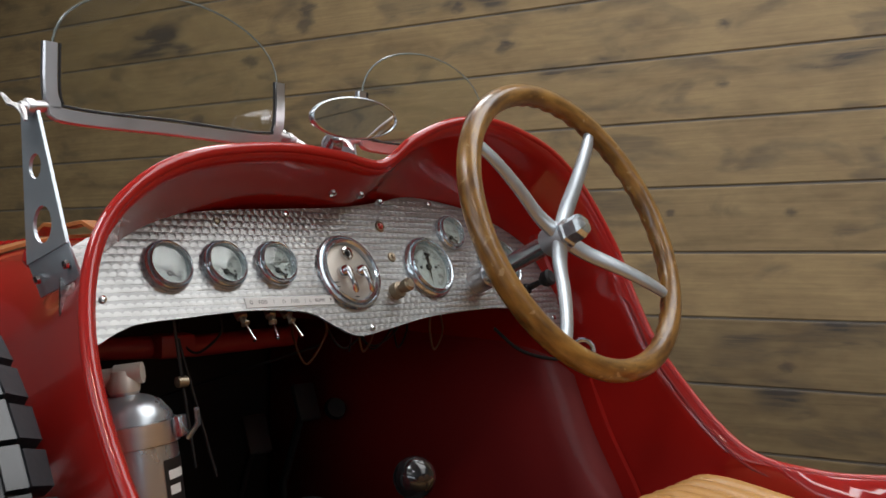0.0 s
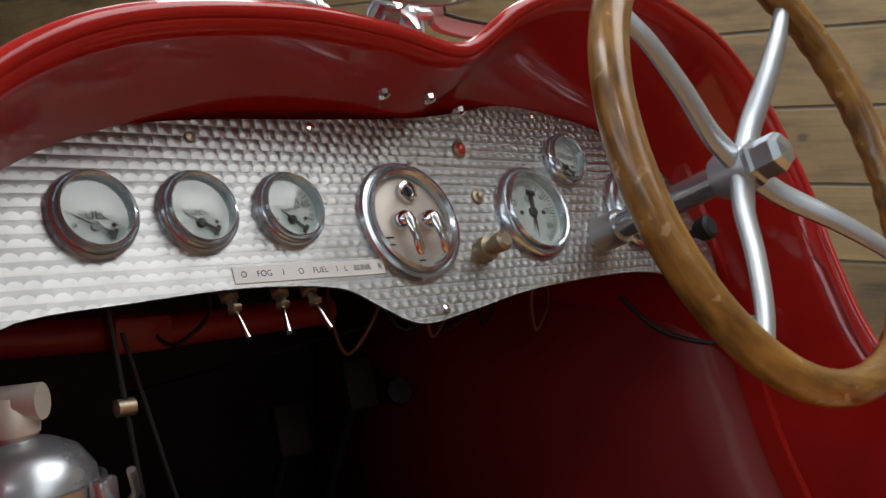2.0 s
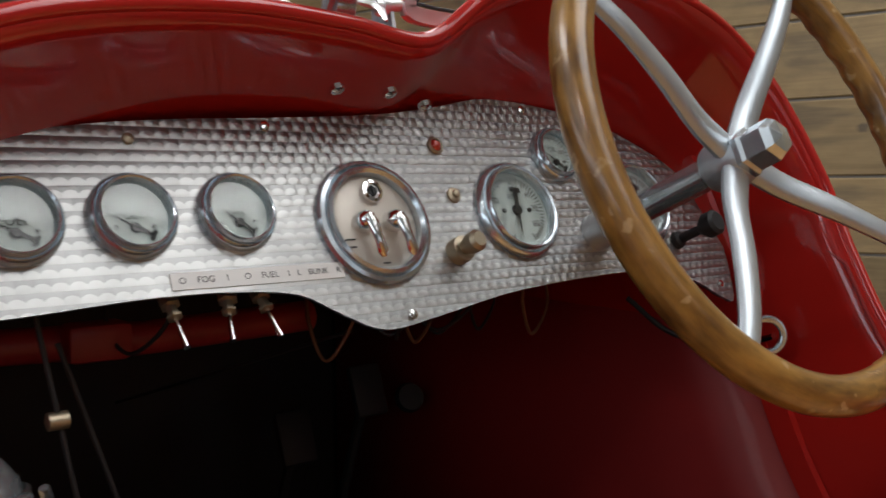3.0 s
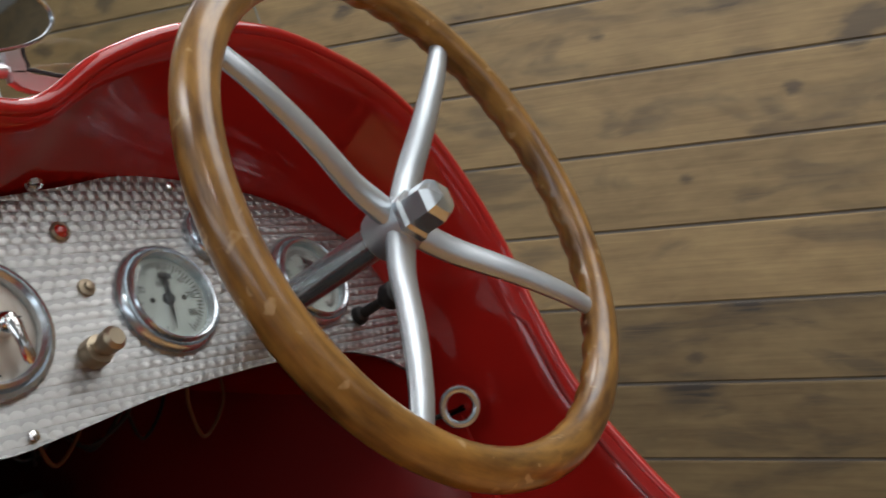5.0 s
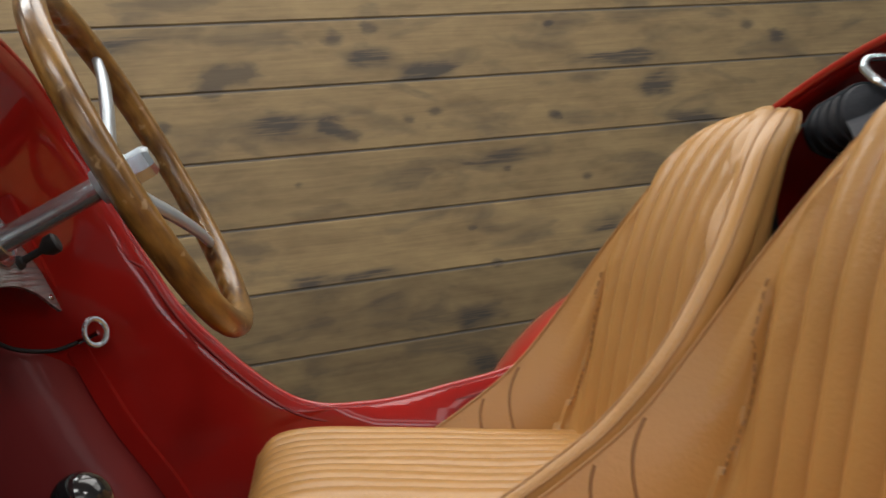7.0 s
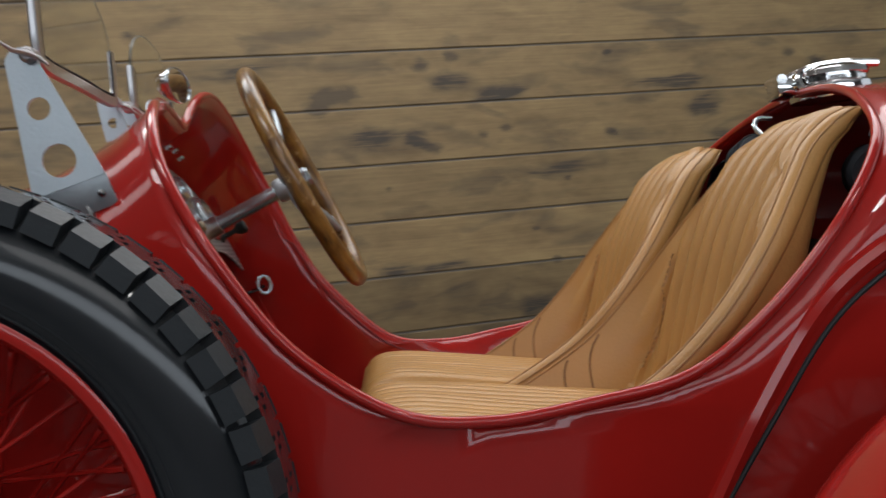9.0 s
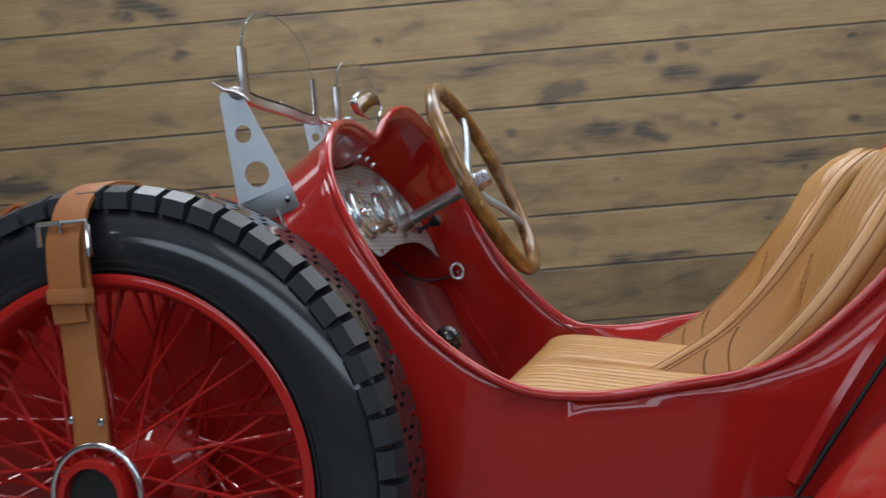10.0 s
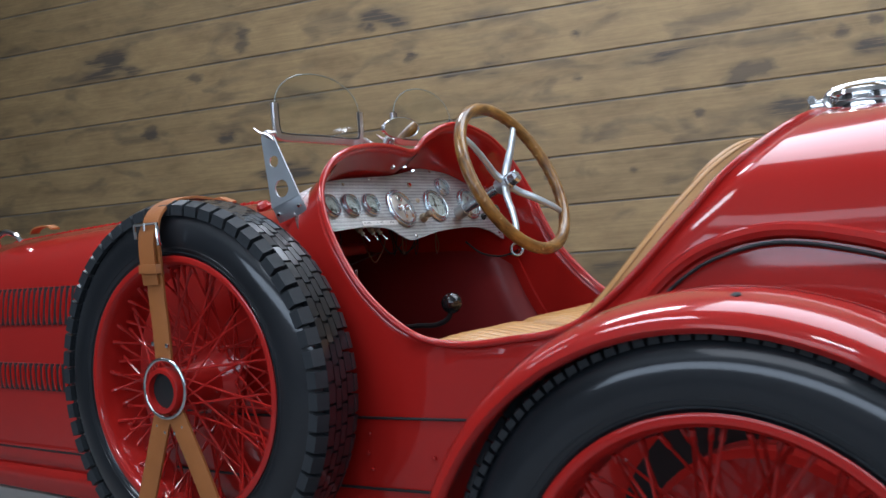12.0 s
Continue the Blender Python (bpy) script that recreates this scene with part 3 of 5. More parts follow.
# lower sills under the flanks
for sgn in (-1, 1):
    bm = bmesh.new()
    rows = [[(x, sgn * hw, .306), (x, sgn * (hw - .002), .27), (x, sgn * (hw - .012), .235), (x, sgn * (hw - .04), .215)] for x, hw in ((-1.9, .271), (-1.3, .311), (-.9, .341), (-.55, .376), (-.35, .401), (-.16, .426), (.42, .431), (.62, .431))]
    grid(bm, rows)
    so = part("lower_sill", bm, RED, car).modifiers.new("skin", "SOLIDIFY")
    so.thickness, so.offset = .004, 0

# floor pan, firewall and bulkhead
bm = bmesh.new()
box(bm, 2.1, .76, .02, pose(.25, 0, .31))
part("floor_pan", bm, BLACK, car)
bm = bmesh.new()
box(bm, .02, .70, .62, pose(-.62, 0, .62))
part("firewall", bm, BLACK, car)
bm = bmesh.new()
box(bm, .02, .78, .46, pose(1.16, 0, .56))
part("bulkhead", bm, BLACK, car)
bm = bmesh.new()
box(bm, 1.2, .17, .22, pose(-.05, -.02, .42), .05)
part("gearbox_tunnel", bm, BLACK, car)

# bonnet louvres, hinge, straps and latch
for row, (z0, z1) in enumerate(((.70, .808), (.522, .60))):
    bm = bmesh.new()
    h = z1 - z0
    prof = [(-.009, 0), (-.004, .009), (.002, .0085), (.004, 0)]
    rows_l = []
    for k in range(9):
        f = k / 8
        e = math.sin(math.pi * min(1, max(0, f))) ** .35 if 0 < f < 1 else 0
        rows_l.append([(px, -py * e - .001, (f - .5) * h) for px, py in prof])
    grid(bm, rows_l)
    first = part("louvre", bm, RED, car)
    gb = bmesh.new()
    box(gb, .0155, .006, h * .95, pose(.0105, -.001, 0), .001)
    tmp = part("slot", gb, BLACK, None)
    me_g = tmp.data
    bpy.data.objects.remove(tmp)
    me_l = first.data
    for k in range(40):
        x = -1.62 + k * .0272
        hw = .27 + (x + 1.9) / .6 * .04 if x < -1.3 else (.31 + (x + 1.3) / .4 * .03 if x < -.9 else .34 + (x + .9) / .35 * .03)
        ob = first if k == 0 else new("louvre", me_l)
        ob.parent = car
        ob.matrix_basis = pose(x, -hw * (1.0 if row == 0 else 1.028), (z0 + z1) / 2, -8 if row == 0 else 0, 0, -4.5)
        gap = new("slot", me_g)
        gap.parent = ob
bm = bmesh.new()
for k in range(75):
    x = -1.62 + k * .0155
    zt = .935 + (x + 1.9) * .0467 if x < -1.3 else (.963 + (x + 1.3) * .0325 if x < -.9 else .976 + (x + .9) * .017)
    tube(bm, [(x, 0, zt + .004), (x + .013, 0, zt + .0045)], .0085 if k % 2 else .0065, 8)
part("bonnet_hinge", bm, RED, car, "long red knuckled bonnet hinge")


def hull_line(x, hw, top, i0, i1, lift):
    pts = spline(hull_section(x, hw + lift, top + lift), 5)
    return pts[i0 * 5:i1 * 5 + 1]


def ribbon(bm, pts, wide, thick, across):
    """A flat strap along points; across: its width direction."""
    pts = [Vector(p) for p in pts]
    ac = Vector(across).normalized()
    rows = []
    for i, p in enumerate(pts):
        d = (pts[min(i + 1, len(pts) - 1)] - pts[max(i - 1, 0)]).normalized()
        a = (ac - d * ac.dot(d)).normalized()
        n = d.cross(a)
        rows.append([p + a * wide / 2 + n * thick / 2, p + a * (wide / 2 - .002) + n * thick * .62, p - a * (wide / 2 - .002) + n * thick * .62, p - a * wide / 2 + n * thick / 2,
                     p - a * wide / 2 - n * thick / 2, p + a * wide / 2 - n * thick / 2])
    vs = grid(bm, rows, True)
    bm.faces.new(vs[0])
    bm.faces.new(vs[-1])


bstrap = thing("bonnet_strap", "brown leather strap laid over the red bonnet", "strap")
bm = bmesh.new()
ribbon(bm, hull_line(-.57, .369, .982, 1, 23, .006), .045, .005, (1, 0, 0))
part("band", bm, STRAP, bstrap)
bm = bmesh.new()
ribbon(bm, [(-.66, -.1, .988), (-.63, -.1, 1.004), (-.58, -.1, 1.0), (-.53, -.09, 1.006), (-.5, -.08, .992)], .03, .006, (0, 1, 0))
part("loose_end", bm, STRAP, bstrap, "curled loose strap end")
latch = new("bonnet_latch")
latch.parent = car
bm = bmesh.new()
along(bm, [(-1.40, -.2, .935), (-1.385, -.21, .96), (-1.34, -.21, .976), (-1.29, -.21, .966), (-1.275, -.2, .945)], .009)
part("handle", bm, CHROME, latch, "chrome handle")
bm = bmesh.new()
ribbon(bm, spline([(-1.27, -.16, .966), (-1.25, -.16, .98), (-1.21, -.15, .984), (-1.18, -.15, .974)], 5), .03, .005, (0, 1, 0))
part("leather_tab", bm, STRAP, latch, "curled brown leather tab")
bm = bmesh.new()
lathe(bm, [(.001, 0), (.016, 0), (.017, .008), (.012, .016), (.001, .018)], 20, pose(-.108, -.375, .945, 25))
part("scuttle_cap", bm, RED, car)

# ---- wheels ----
def tread_block(bm, a, half, z0, z1, r0, r1):
    vs = []
    for r in (r0, r1):
        k = 1 if r == r0 else .9
        for da, z in ((-half * k, z0), (half * k, z0), (half * k, z1), (-half * k, z1)):
            drop = .010 if abs(z) > .05 and r == r1 else 0
            vs.append(bm.verts.new(((r - drop) * math.cos(a + da), (r - drop) * math.sin(a + da), z)))
    for f in ((0, 1, 2, 3), (4, 5, 6, 7), (0, 1, 5, 4), (1, 2, 6, 5), (2, 3, 7, 6), (3, 0, 4, 7)):
        bm.faces.new([vs[k] for k in f])


def wheel(hold, m, pieces):
    """A wire wheel with its tyre under hold; local z is the axle, outwards."""
    bm = bmesh.new()
    half = [(.258, .058), (.264, .071), (.278, .080), (.295, .084), (.31, .083), (.325, .079), (.338, .072), (.349, .063), (.358, .052), (.365, .04), (.3695, .02)]
    prof = half + [(r, -z) for r, z in half[::-1]]
    prof = [(r, z * .75) for r, z in prof]
    lathe(bm, prof, 96, None, True)
    for r in (.272, .282):
        for s in (1, -1):
            tube(bm, [(r * math.cos(2 * math.pi * k / 72), r * math.sin(2 * math.pi * k / 72), s * (.058 if r < .28 else .0598)) for k in range(72)], .0018, 6, True)
    n = 58
    step = 2 * math.pi / n
    if not pieces:
        for k in range(2 * n):
            for s in (1, -1):
                tread_block(bm, k * step / 2, step * .19, s * .037, s * .0565, .348, .3675)
    for k in range(n):
        for s, z0, z1 in ((1, .001, .0155), (-1, .001, .0155), (1, .0175, .0355), (-1, .0175, .0355)):
            tread_block(bm, k * step + (.25 * step if s < 0 else 0) + (.3 * step if z0 > .01 else 0), step * .487, s * z0, s * z1, .36, .3755)
    tyre = part("tyre", bm, RUBBER, hold, "black treaded rubber tyre")
    tyre.matrix_basis = m
    if pieces:
        first = None
        for s in (1, -1):
            bm = bmesh.new()
            tread_block(bm, 0, step * .425, s * .037, s * .0595, .346, .3765)
            first = part("tread_block", bm, TREAD, tyre, "", False)
            for k in range(n):
                ob = first if k == 0 else new("tread_block", first.data)
                ob.parent = tyre
                ob.matrix_basis = Matrix.Rotation(k * step + (.5 * step if s < 0 else 0), 4, "Z")
    bm = bmesh.new()
    lathe(bm, [(r, z * .8) for r, z in [(.262, .066), (.266, .072), (.262, .0745), (.254, .073), (.249, .066), (.2455, .05), (.243, .03), (.241, .02), (.241, -.02), (.243, -.03), (.2455, -.05), (.249, -.066), (.254, -.073), (.262, -.0745), (.266, -.072), (.262, -.066)]], 96, None, True)
    part("rim", bm, RED, hold, "red painted wheel rim").matrix_basis = m
    bm = bmesh.new()
    lathe(bm, [(.036, .10), (.044, .10), (.047, .094), (.047, .084), (.042, .078), (.04, .03), (.046, -.02), (.07, -.04), (.078, -.046), (.078, -.056), (.03, -.056), (.033, 0)], 40, None, True)
    part("hub", bm, RED, hold, "red hub with an open bore").matrix_basis = m
    bm = bmesh.new()
    lathe(bm, [(.001, -.05), (.0358, -.05), (.0358, .088), (.001, .088)], 24)
    part("hub_bore", bm, BLACK, hold, "dark hub bore").matrix_basis = m
    bm = bmesh.new()
    tube(bm, [(0, 0, 0), (0, 0, .9), (0, 0, .905), (0, 0, 1)], [.0024, .0024, .004, .004], 6)
    me_s = None
    spokes = [(s, zh, rh, zr) for s in (1, -1) for zh, rh, zr in ((.07, .043, -.004), (-.036, .066, .008), (-.05, .074, .03))]
    for i, (s, zh, rh, zr) in enumerate(spokes):
        cnt = (14, 16, 14)[i % 3]
        for k in range(cnt):
            a = 2 * math.pi * (k + .13 * i) / cnt
            h = Vector((rh * math.cos(a + s * .75), rh * math.sin(a + s * .75), zh))
            e = Vector((.242 * math.cos(a), .242 * math.sin(a), zr))
            ob = part("spoke", bm, RED, hold) if me_s is None else new("spoke", me_s)
            me_s = ob.data
            ob.parent = hold
            d = e - h
            ob.matrix_basis = m @ axes(h, d, (0, 0, 1) if abs(d.normalized().z) < .9 else (1, 0, 0)) @ Matrix.Diagonal((1, 1, d.length, 1))


spare = thing("spare_wheel", "spare red wire wheel with black tyre strapped beside the car", "wheel")
SPARE_C = Vector((-.156, -.556, .593))
wheel(spare, axes(SPARE_C, (0, -1, 0)), True)
for wy, sgn in ((-.8, -1), (.8, 1)):
    rw = new("rear_wheel")
    rw.parent = car
    wheel(rw, axes((1.0, wy, .362), (0, sgn, 0)), False)
    bm = bmesh.new()
    lathe(bm, [(.03, -.2), (.17, -.2), (.175, -.19), (.175, -.13), (.165, -.12), (.03, -.12)], 48, axes((1.0, wy, .37), (0, sgn, 0)), True)
    part("brake_drum", bm, RED, rw)
    # added disc, its black stands in for the dark wheel well behind the spokes
    bm = bmesh.new()
    lathe(bm, [(.03, -.222), (.238, -.222), (.238, -.212), (.03, -.212)], 48, axes((1.0, wy, .362), (0, sgn, 0)), True)
    part("dark_filler_disc", bm, BLACK, rw, "added black disc that darkens the gaps behind the spokes")
    bm = bmesh.new()
    lathe(bm, [(.001, .085), (.034, .085), (.04, .10), (.052, .104), (.052, .118), (.03, .128), (.001, .13)], 32, axes((1.0, wy, .37), (0, sgn, 0)))
    part("hub_nut", bm, CHROME, rw)

# leather harness of the spare wheel
harness = thing("wheel_strap", "brown leather harness strap buckled over the spare wheel", "strap")
harness.location = (-.045, .031, .018)
YF = -.672
bm = bmesh.new()
ribbon(bm, spline([(-.122, -.47, .938), (-.122, -.53, .954), (-.122, -.59, .956), (-.122, -.645, .938), (-.122, -.671, .90), (-.12, -.672, .83), (-.118, YF, .76), (-.114, YF, .70), (-.112, YF, .634)], 5), .046, .005, (1, 0, 0))
part("upper_band", bm, STRAP, harness)
bm = bmesh.new()
ribbon(bm, spline([(-.122, -.674, .905), (-.124, -.682, .88), (-.124, -.683, .83), (-.123, -.679, .785)], 5), .044, .004, (1, 0, 0))
part("buckled_end", bm, STRAP, harness)
bm = bmesh.new()
ribbon(bm, [(-.151, -.679, .818), (-.145, -.687, .818), (-.12, -.689, .817), (-.097, -.686, .816), (-.091, -.679, .816)], .018, .004, (0, 0, 1))
part("keeper_loop", bm, STRAP, harness)
bm = bmesh.new()
tube(bm, [(-.155, -.684, .905), (-.089, -.684, .905), (-.089, -.684, .862), (-.089, -.678, .862), (-.089, -.682, .868), (-.089, -.684, .9)], .0035, 8)
tube(bm, [(-.155, -.684, .905), (-.155, -.682, .878)], .0035, 8)
tube(bm, [(-.122, -.688, .908), (-.122, -.688, .892)], .0025, 8)
part("buckle", bm, CHROME, harness, "bright steel buckle")
bm = bmesh.new()
tube(bm, [(-.105 + .058 * math.cos(2 * math.pi * k / 48), -.682, .58 + .058 * math.sin(2 * math.pi * k / 48)) for k in range(48)], .0042, 10, True)
part("ring", bm, CHROME, harness, "bright steel ring")
for x1, z1 in ((-.24, .24), (.05, .24)):
    bm = bmesh.new()
    ribbon(bm, spline([(-.105 + (x1 + .105) * .12, YF - .004, .58 - .05), (-.105 + (x1 + .105) * .4, YF - .002, .44), (x1, -.668, z1), (x1 + (x1 + .105) * .2, -.62, .2)], 5), .046, .005, (1, 0, .35 if x1 > -.1 else -.35))
    part("lower_band", bm, STRAP, harness)
for rx, rz in ((-.136, .668), (-.096, .664), (-.142, .505), (-.12, .492), (-.07, .505), (-.092, .492)):
    bm = bmesh.new()
    lathe(bm, [(.001, 0), (.005, 0), (.0045, .002), (.001, .003)], 12, axes((rx, YF - .004, rz), (0, -1, 0)))
    part("rivet", bm, CHROME, harness)

# ---- rear fenders ----
def fender(s, lift):
    bm = bmesh.new()
    rows = []
    for k in range(53):
        a = radians(210 - k * 4.0)
        row = []
        for yy, r in ((.86, .396), (.867, .398), (.871, .403), (.868, .411), (.858, .419), (.84, .4265), (.813, .433), (.778, .437), (.743, .438), (.713, .435), (.69, .428), (.676, .418), (.668, .403)):
            row.append((.992 + r * math.cos(a), s * yy, .323 + lift + r * math.sin(a)))
        rows.append(row)
    grid(bm, rows)
    ob = part("rear_fender", bm, RED, car)
    so = ob.modifiers.new("skin", "SOLIDIFY")
    so.thickness, so.offset = 0.005, 0


fender(-1, 0)
fender(1, .025)
# bolts in the fenders, rivets of the lower flanks
for sgn in (-1, 1):
    for x, y, z, r, mt in ((1.03, .815, .7545, .007, BLACK), (.188, 0.4469, .481, .004, RED), (.18, 0.4436, .442, .004, RED), (.186, 0.4409, .41, .004, RED), (.335, 0.4434, .44, .005, RED), (.372, 0.4448, .456, .005, RED), (.345, 0.4407, .408, .005, RED)):
        bm = bmesh.new()
        lathe(bm, [(.0005, -.002), (r, -.002), (r * .9, r * .35), (r * .5, r * .6), (.0005, r * .65)], 10, axes((x, sgn * y, z), (0, sgn * (.3 if y > .5 else 1), 1 if y > .5 else 0), (1, 0, 0)))
        part("rivet", bm, mt, car)

# ---- dashboard ----
DASH = axes((0, 0, .953), (.914, 0, .406), (0, 1, 0))
DASH_EDGE = [(-.419, -.101), (-.35, -.079), (-.28, -.073), (-.213, -.069), (-.156, -.07), (-.112, -.076), (-.082, -.093), (-.047, -.108), (.008, -.102), (.103, -.088), (.253, -.082), (.331, -.096), (.372, -.118), (.392, -.118),
             (.405, -.05), (.385, .0), (.355, .03), (.298, .06), (.237, .08), (.132, .092), (.06, .08), (-.005, .07), (-.113, .062), (-.182, .058), (-.261, .049), (-.345, .028), (-.405, -.005)]
EDGE = [(p.x, p.y) for p in spline([(x, y, 0) for x, y in DASH_EDGE], 4, True)]


def plate(bm, outline, thick):
    top = [bm.verts.new((x, y, 0)) for x, y in outline]
    low = [bm.verts.new((x, y, -thick)) for x, y in outline]
    bm.faces.new(top)
    bm.faces.new(low[::-1])
    for i in range(len(top)):
        j = (i + 1) % len(top)
        bm.faces.new((top[i], low[i], low[j], top[j]))


bm = bmesh.new()
plate(bm, EDGE, .003)
dash = part("dashboard_panel", bm, TURNED, car, "engine-turned aluminium dashboard panel", False)
dash.matrix_world = DASH

def text_part(body, size, mat, parent, m, name="lettering", wide=1.0):
    cu = bpy.data.curves.new(name, "FONT")
    cu.body, cu.size, cu.align_x, cu.align_y = body, size, "CENTER", "CENTER"
    tmp = new(name, cu)
    me = bpy.data.meshes.new_from_object(tmp.evaluated_get(bpy.context.evaluated_depsgraph_get()))
    bpy.data.objects.remove(tmp)
    me.materials.clear()
    me.materials.append(mat)
    ob = new(name, me)
    ob.parent = parent
    ob.matrix_basis = m @ Matrix.Diagonal((wide, 1, 1, 1))
    return ob


def screw(y, u, mat, r=.0042):
    bm = bmesh.new()
    lathe(bm, [(.001, 0), (r, 0), (r * .9, .0018), (.001, .0028)], 14, DASH @ pose(y, u, .0005))
    part("screw", bm, mat, dash).matrix_parent_inverse = DASH.inverted()


for y, u, mt in ((-.021, -.099, CHROME), (-.109, .055, CHROME), (-.214, .042, BRASS), (.165, .082, CHROME), (.375, -.104, CHROME), (-.375, -.05, CHROME)):
    screw(y, u, mt)


def gauge(y, u, r, marks, words, needle_at, needle_len):
    g = new("gauge")
    g.parent = car
    g.matrix_world = DASH @ pose(y, u, 0)
    bm = bmesh.new()
    lathe(bm, [(r, 0), (r * 1.02, .003), (r * .98, .007), (r * .93, .0085), (r * .90, .007), (r * .885, .010), (r * .84, .0128), (r * .80, .012), (r * .785, .0095), (r * .785, -.004), (r, -.004)], 48, None, True)
    part("bezel", bm, NICKEL, g, "polished chrome bezel")
    bm = bmesh.new()
    lathe(bm, [(.0005, .0018), (r * .79, .0018), (r * .79, .0006), (.0005, .0006)], 40)
    part("dial", bm, CREAM, g, "pale enamel dial")
    bm = bmesh.new()
    for k, a in enumerate(marks):
        c, s_ = math.cos(radians(a)), math.sin(radians(a))
        ln = .1 if k % 5 else .16
        box(bm, r * ln, r * .018, .0003, pose(c * r * (.70 - ln / 2), s_ * r * (.70 - ln / 2), .0021, 0, 0, a))
    part("scale", bm, DIALINK, g, "", False)
    bm = bmesh.new()
    a = radians(needle_at)
    c, s_ = math.cos(a), math.sin(a)
    hy = -r * .28 if r < .035 else 0
    ln = r * needle_len
    vs = [bm.verts.new(p) for p in ((-s_ * r * .05, hy + c * r * .05, .0038), (s_ * r * .05, hy - c * r * .05, .0038), (c * ln, hy + s_ * ln, .0038))]
    bm.faces.new(vs)
    box(bm, r * .34, r * .09, .0006, pose(-c * r * .24, hy - s_ * r * .24, .0038, 0, 0, needle_at))
    box(bm, r * .1, r * .26, .0006, pose(-c * r * .42, hy - s_ * r * .42, .0038, 0, 0, needle_at))
    lathe(bm, [(.0003, .0019), (r * .12, .0019), (r * .1, .0046), (.0003, .0048)], 16, pose(0, hy, 0))
    for sx in (-.42, .42):
        lathe(bm, [(.0002, .0018), (r * .05, .0018), (r * .05, .0026), (.0002, .0026)], 10, pose(sx * r * (1 if r < .035 else .8), hy * .9, 0))
    part("needle", bm, INK, g, "black pointer", False)
    for word, wy, wu, size in words:
        text_part(word, r * size, DIALINK, g, pose(wy * r, wu * r, .0023))
    bm = bmesh.new()
    lathe(bm, [(.0005, .0085), (r * .5, .0083), (r * .79, .0074), (r * .79, .0064), (.0005, .0072)], 40)
    gl = part("lens", bm, GLASS, g, "clear gauge glass")
    gl.visible_shadow = False


ARC = [205 - k * 11.5 for k in range(21)]
gauge(-.294, -.015, .029, ARC, (("FUEL", 0, -.02, .3), ("F", .55, .1, .26), ("E", -.55, .1, .26), ("1/2", 0, .5, .22)), 152, .72)
gauge(-.2215, -.014, .029, ARC, (("VOLTS", 0, .0, .26), ("14", 0, .52, .22), ("16", .5, .3, .22), ("10", -.52, .2, .2)), 150, .72)
gauge(-.148, -.013, .0285, ARC, (("WATER", -.04, .22, .22), ("TEMP", 0, .02, .22), ("240", .42, .12, .26), ("130", -.08, .52, .22)), 140, .66)
gauge(.188, .036, .0265, ARC, (("OIL", 0, .2, .26), ("100", .4, .1, .22)), 140, .66)
FULL = [245 - k * 6.2 for k in range(51)]
gauge(.119, -.018, .0445, FULL, (("RPM", 0, .28, .16), ("50", .1, .54, .18), ("30", -.5, .2, .18), ("60", .4, .32, .15), ("70", .48, .02, .18), ("80", .4, -.3, .18)), 262, .62)
gauge(.281, -.015, .0445, FULL, (("MPH", 0, .28, .16), ("60", .1, .54, .18), ("30", -.5, .2, .18), ("90", .48, .02, .18)), 250, .62)

# lamp and ignition switch in the middle
sw = new("lighting_switch")
sw.parent = car
sw.matrix_world = DASH @ pose(-.034, -.024, 0)
bm = bmesh.new()
lathe(bm, [(.0505, 0), (.0512, .003), (.0495, .006), (.0465, .007), (.0455, .005), (.0440, .009), (.0415, .0105), (.039, .008), (.0385, .002), (.0385, -.004), (.0505, -.004)], 56, None, True)
part("bezel", bm, NICKEL, sw, "polished chrome bezel")
bm = bmesh.new()
lathe(bm, [(.0005, .0045), (.02, .0043), (.036, .003), (.0388, .001), (.0388, -.002), (.0005, -.002)], 48)
part("face", bm, AGED, sw, "aged ivory switch face")
bm = bmesh.new()
lathe(bm, [(.0085, .004), (.0095, .006), (.009, .0085), (.0065, .009), (.006, .0075), (.0005, .0075)], 28, pose(.001, .0235, 0))
part("key_lock", bm, CHROME, sw)
bm = bmesh.new()
lathe(bm, [(.0005, .0074), (.0042, .0074), (.0042, .0079), (.0005, .0079)], 16, pose(.001, .0235, 0))
box(bm, .0016, .008, .002, pose(.001, .0235, .0082, 0, 0, 12))
part("key_slot", bm, INK, sw, "dark key slot", False)
for sx in (-.0145, .0135):
    lever = part("switch_base", (lambda b: (lathe(b, [(.0005, .0045), (.0085, .0045), (.0085, .009), (.0065, .015), (.003, .018), (.0005, .0185)], 24, pose(sx, -.0015, 0)), b)[1])(bmesh.new()), CHROME, sw)
    bm = bmesh.new()
    pts = [(sx, .001, .0165), (sx + .001, -.006, .0175), (sx + .0035, -.018, .0165), (sx + .006, -.028, .014), (sx + .0062, -.032, .013)]
    tube(bm, pts, [.0042, .0052, .0042, .0048, .0022], 10, False, .7)
    part("switch_lever", bm, CHROME, sw, "chrome switch lever")
for k, (bx, by, bw) in enumerate(((-.028, -.014, .009), (-.027, -.02, .006), (.026, .004, .008), (.027, -.004, .006), (.0, -.034, .007))):
    bm = bmesh.new()
    box(bm, bw, .0012, .0002, pose(bx, by, .0042))
    part("marking", bm, INK, sw, "", False)

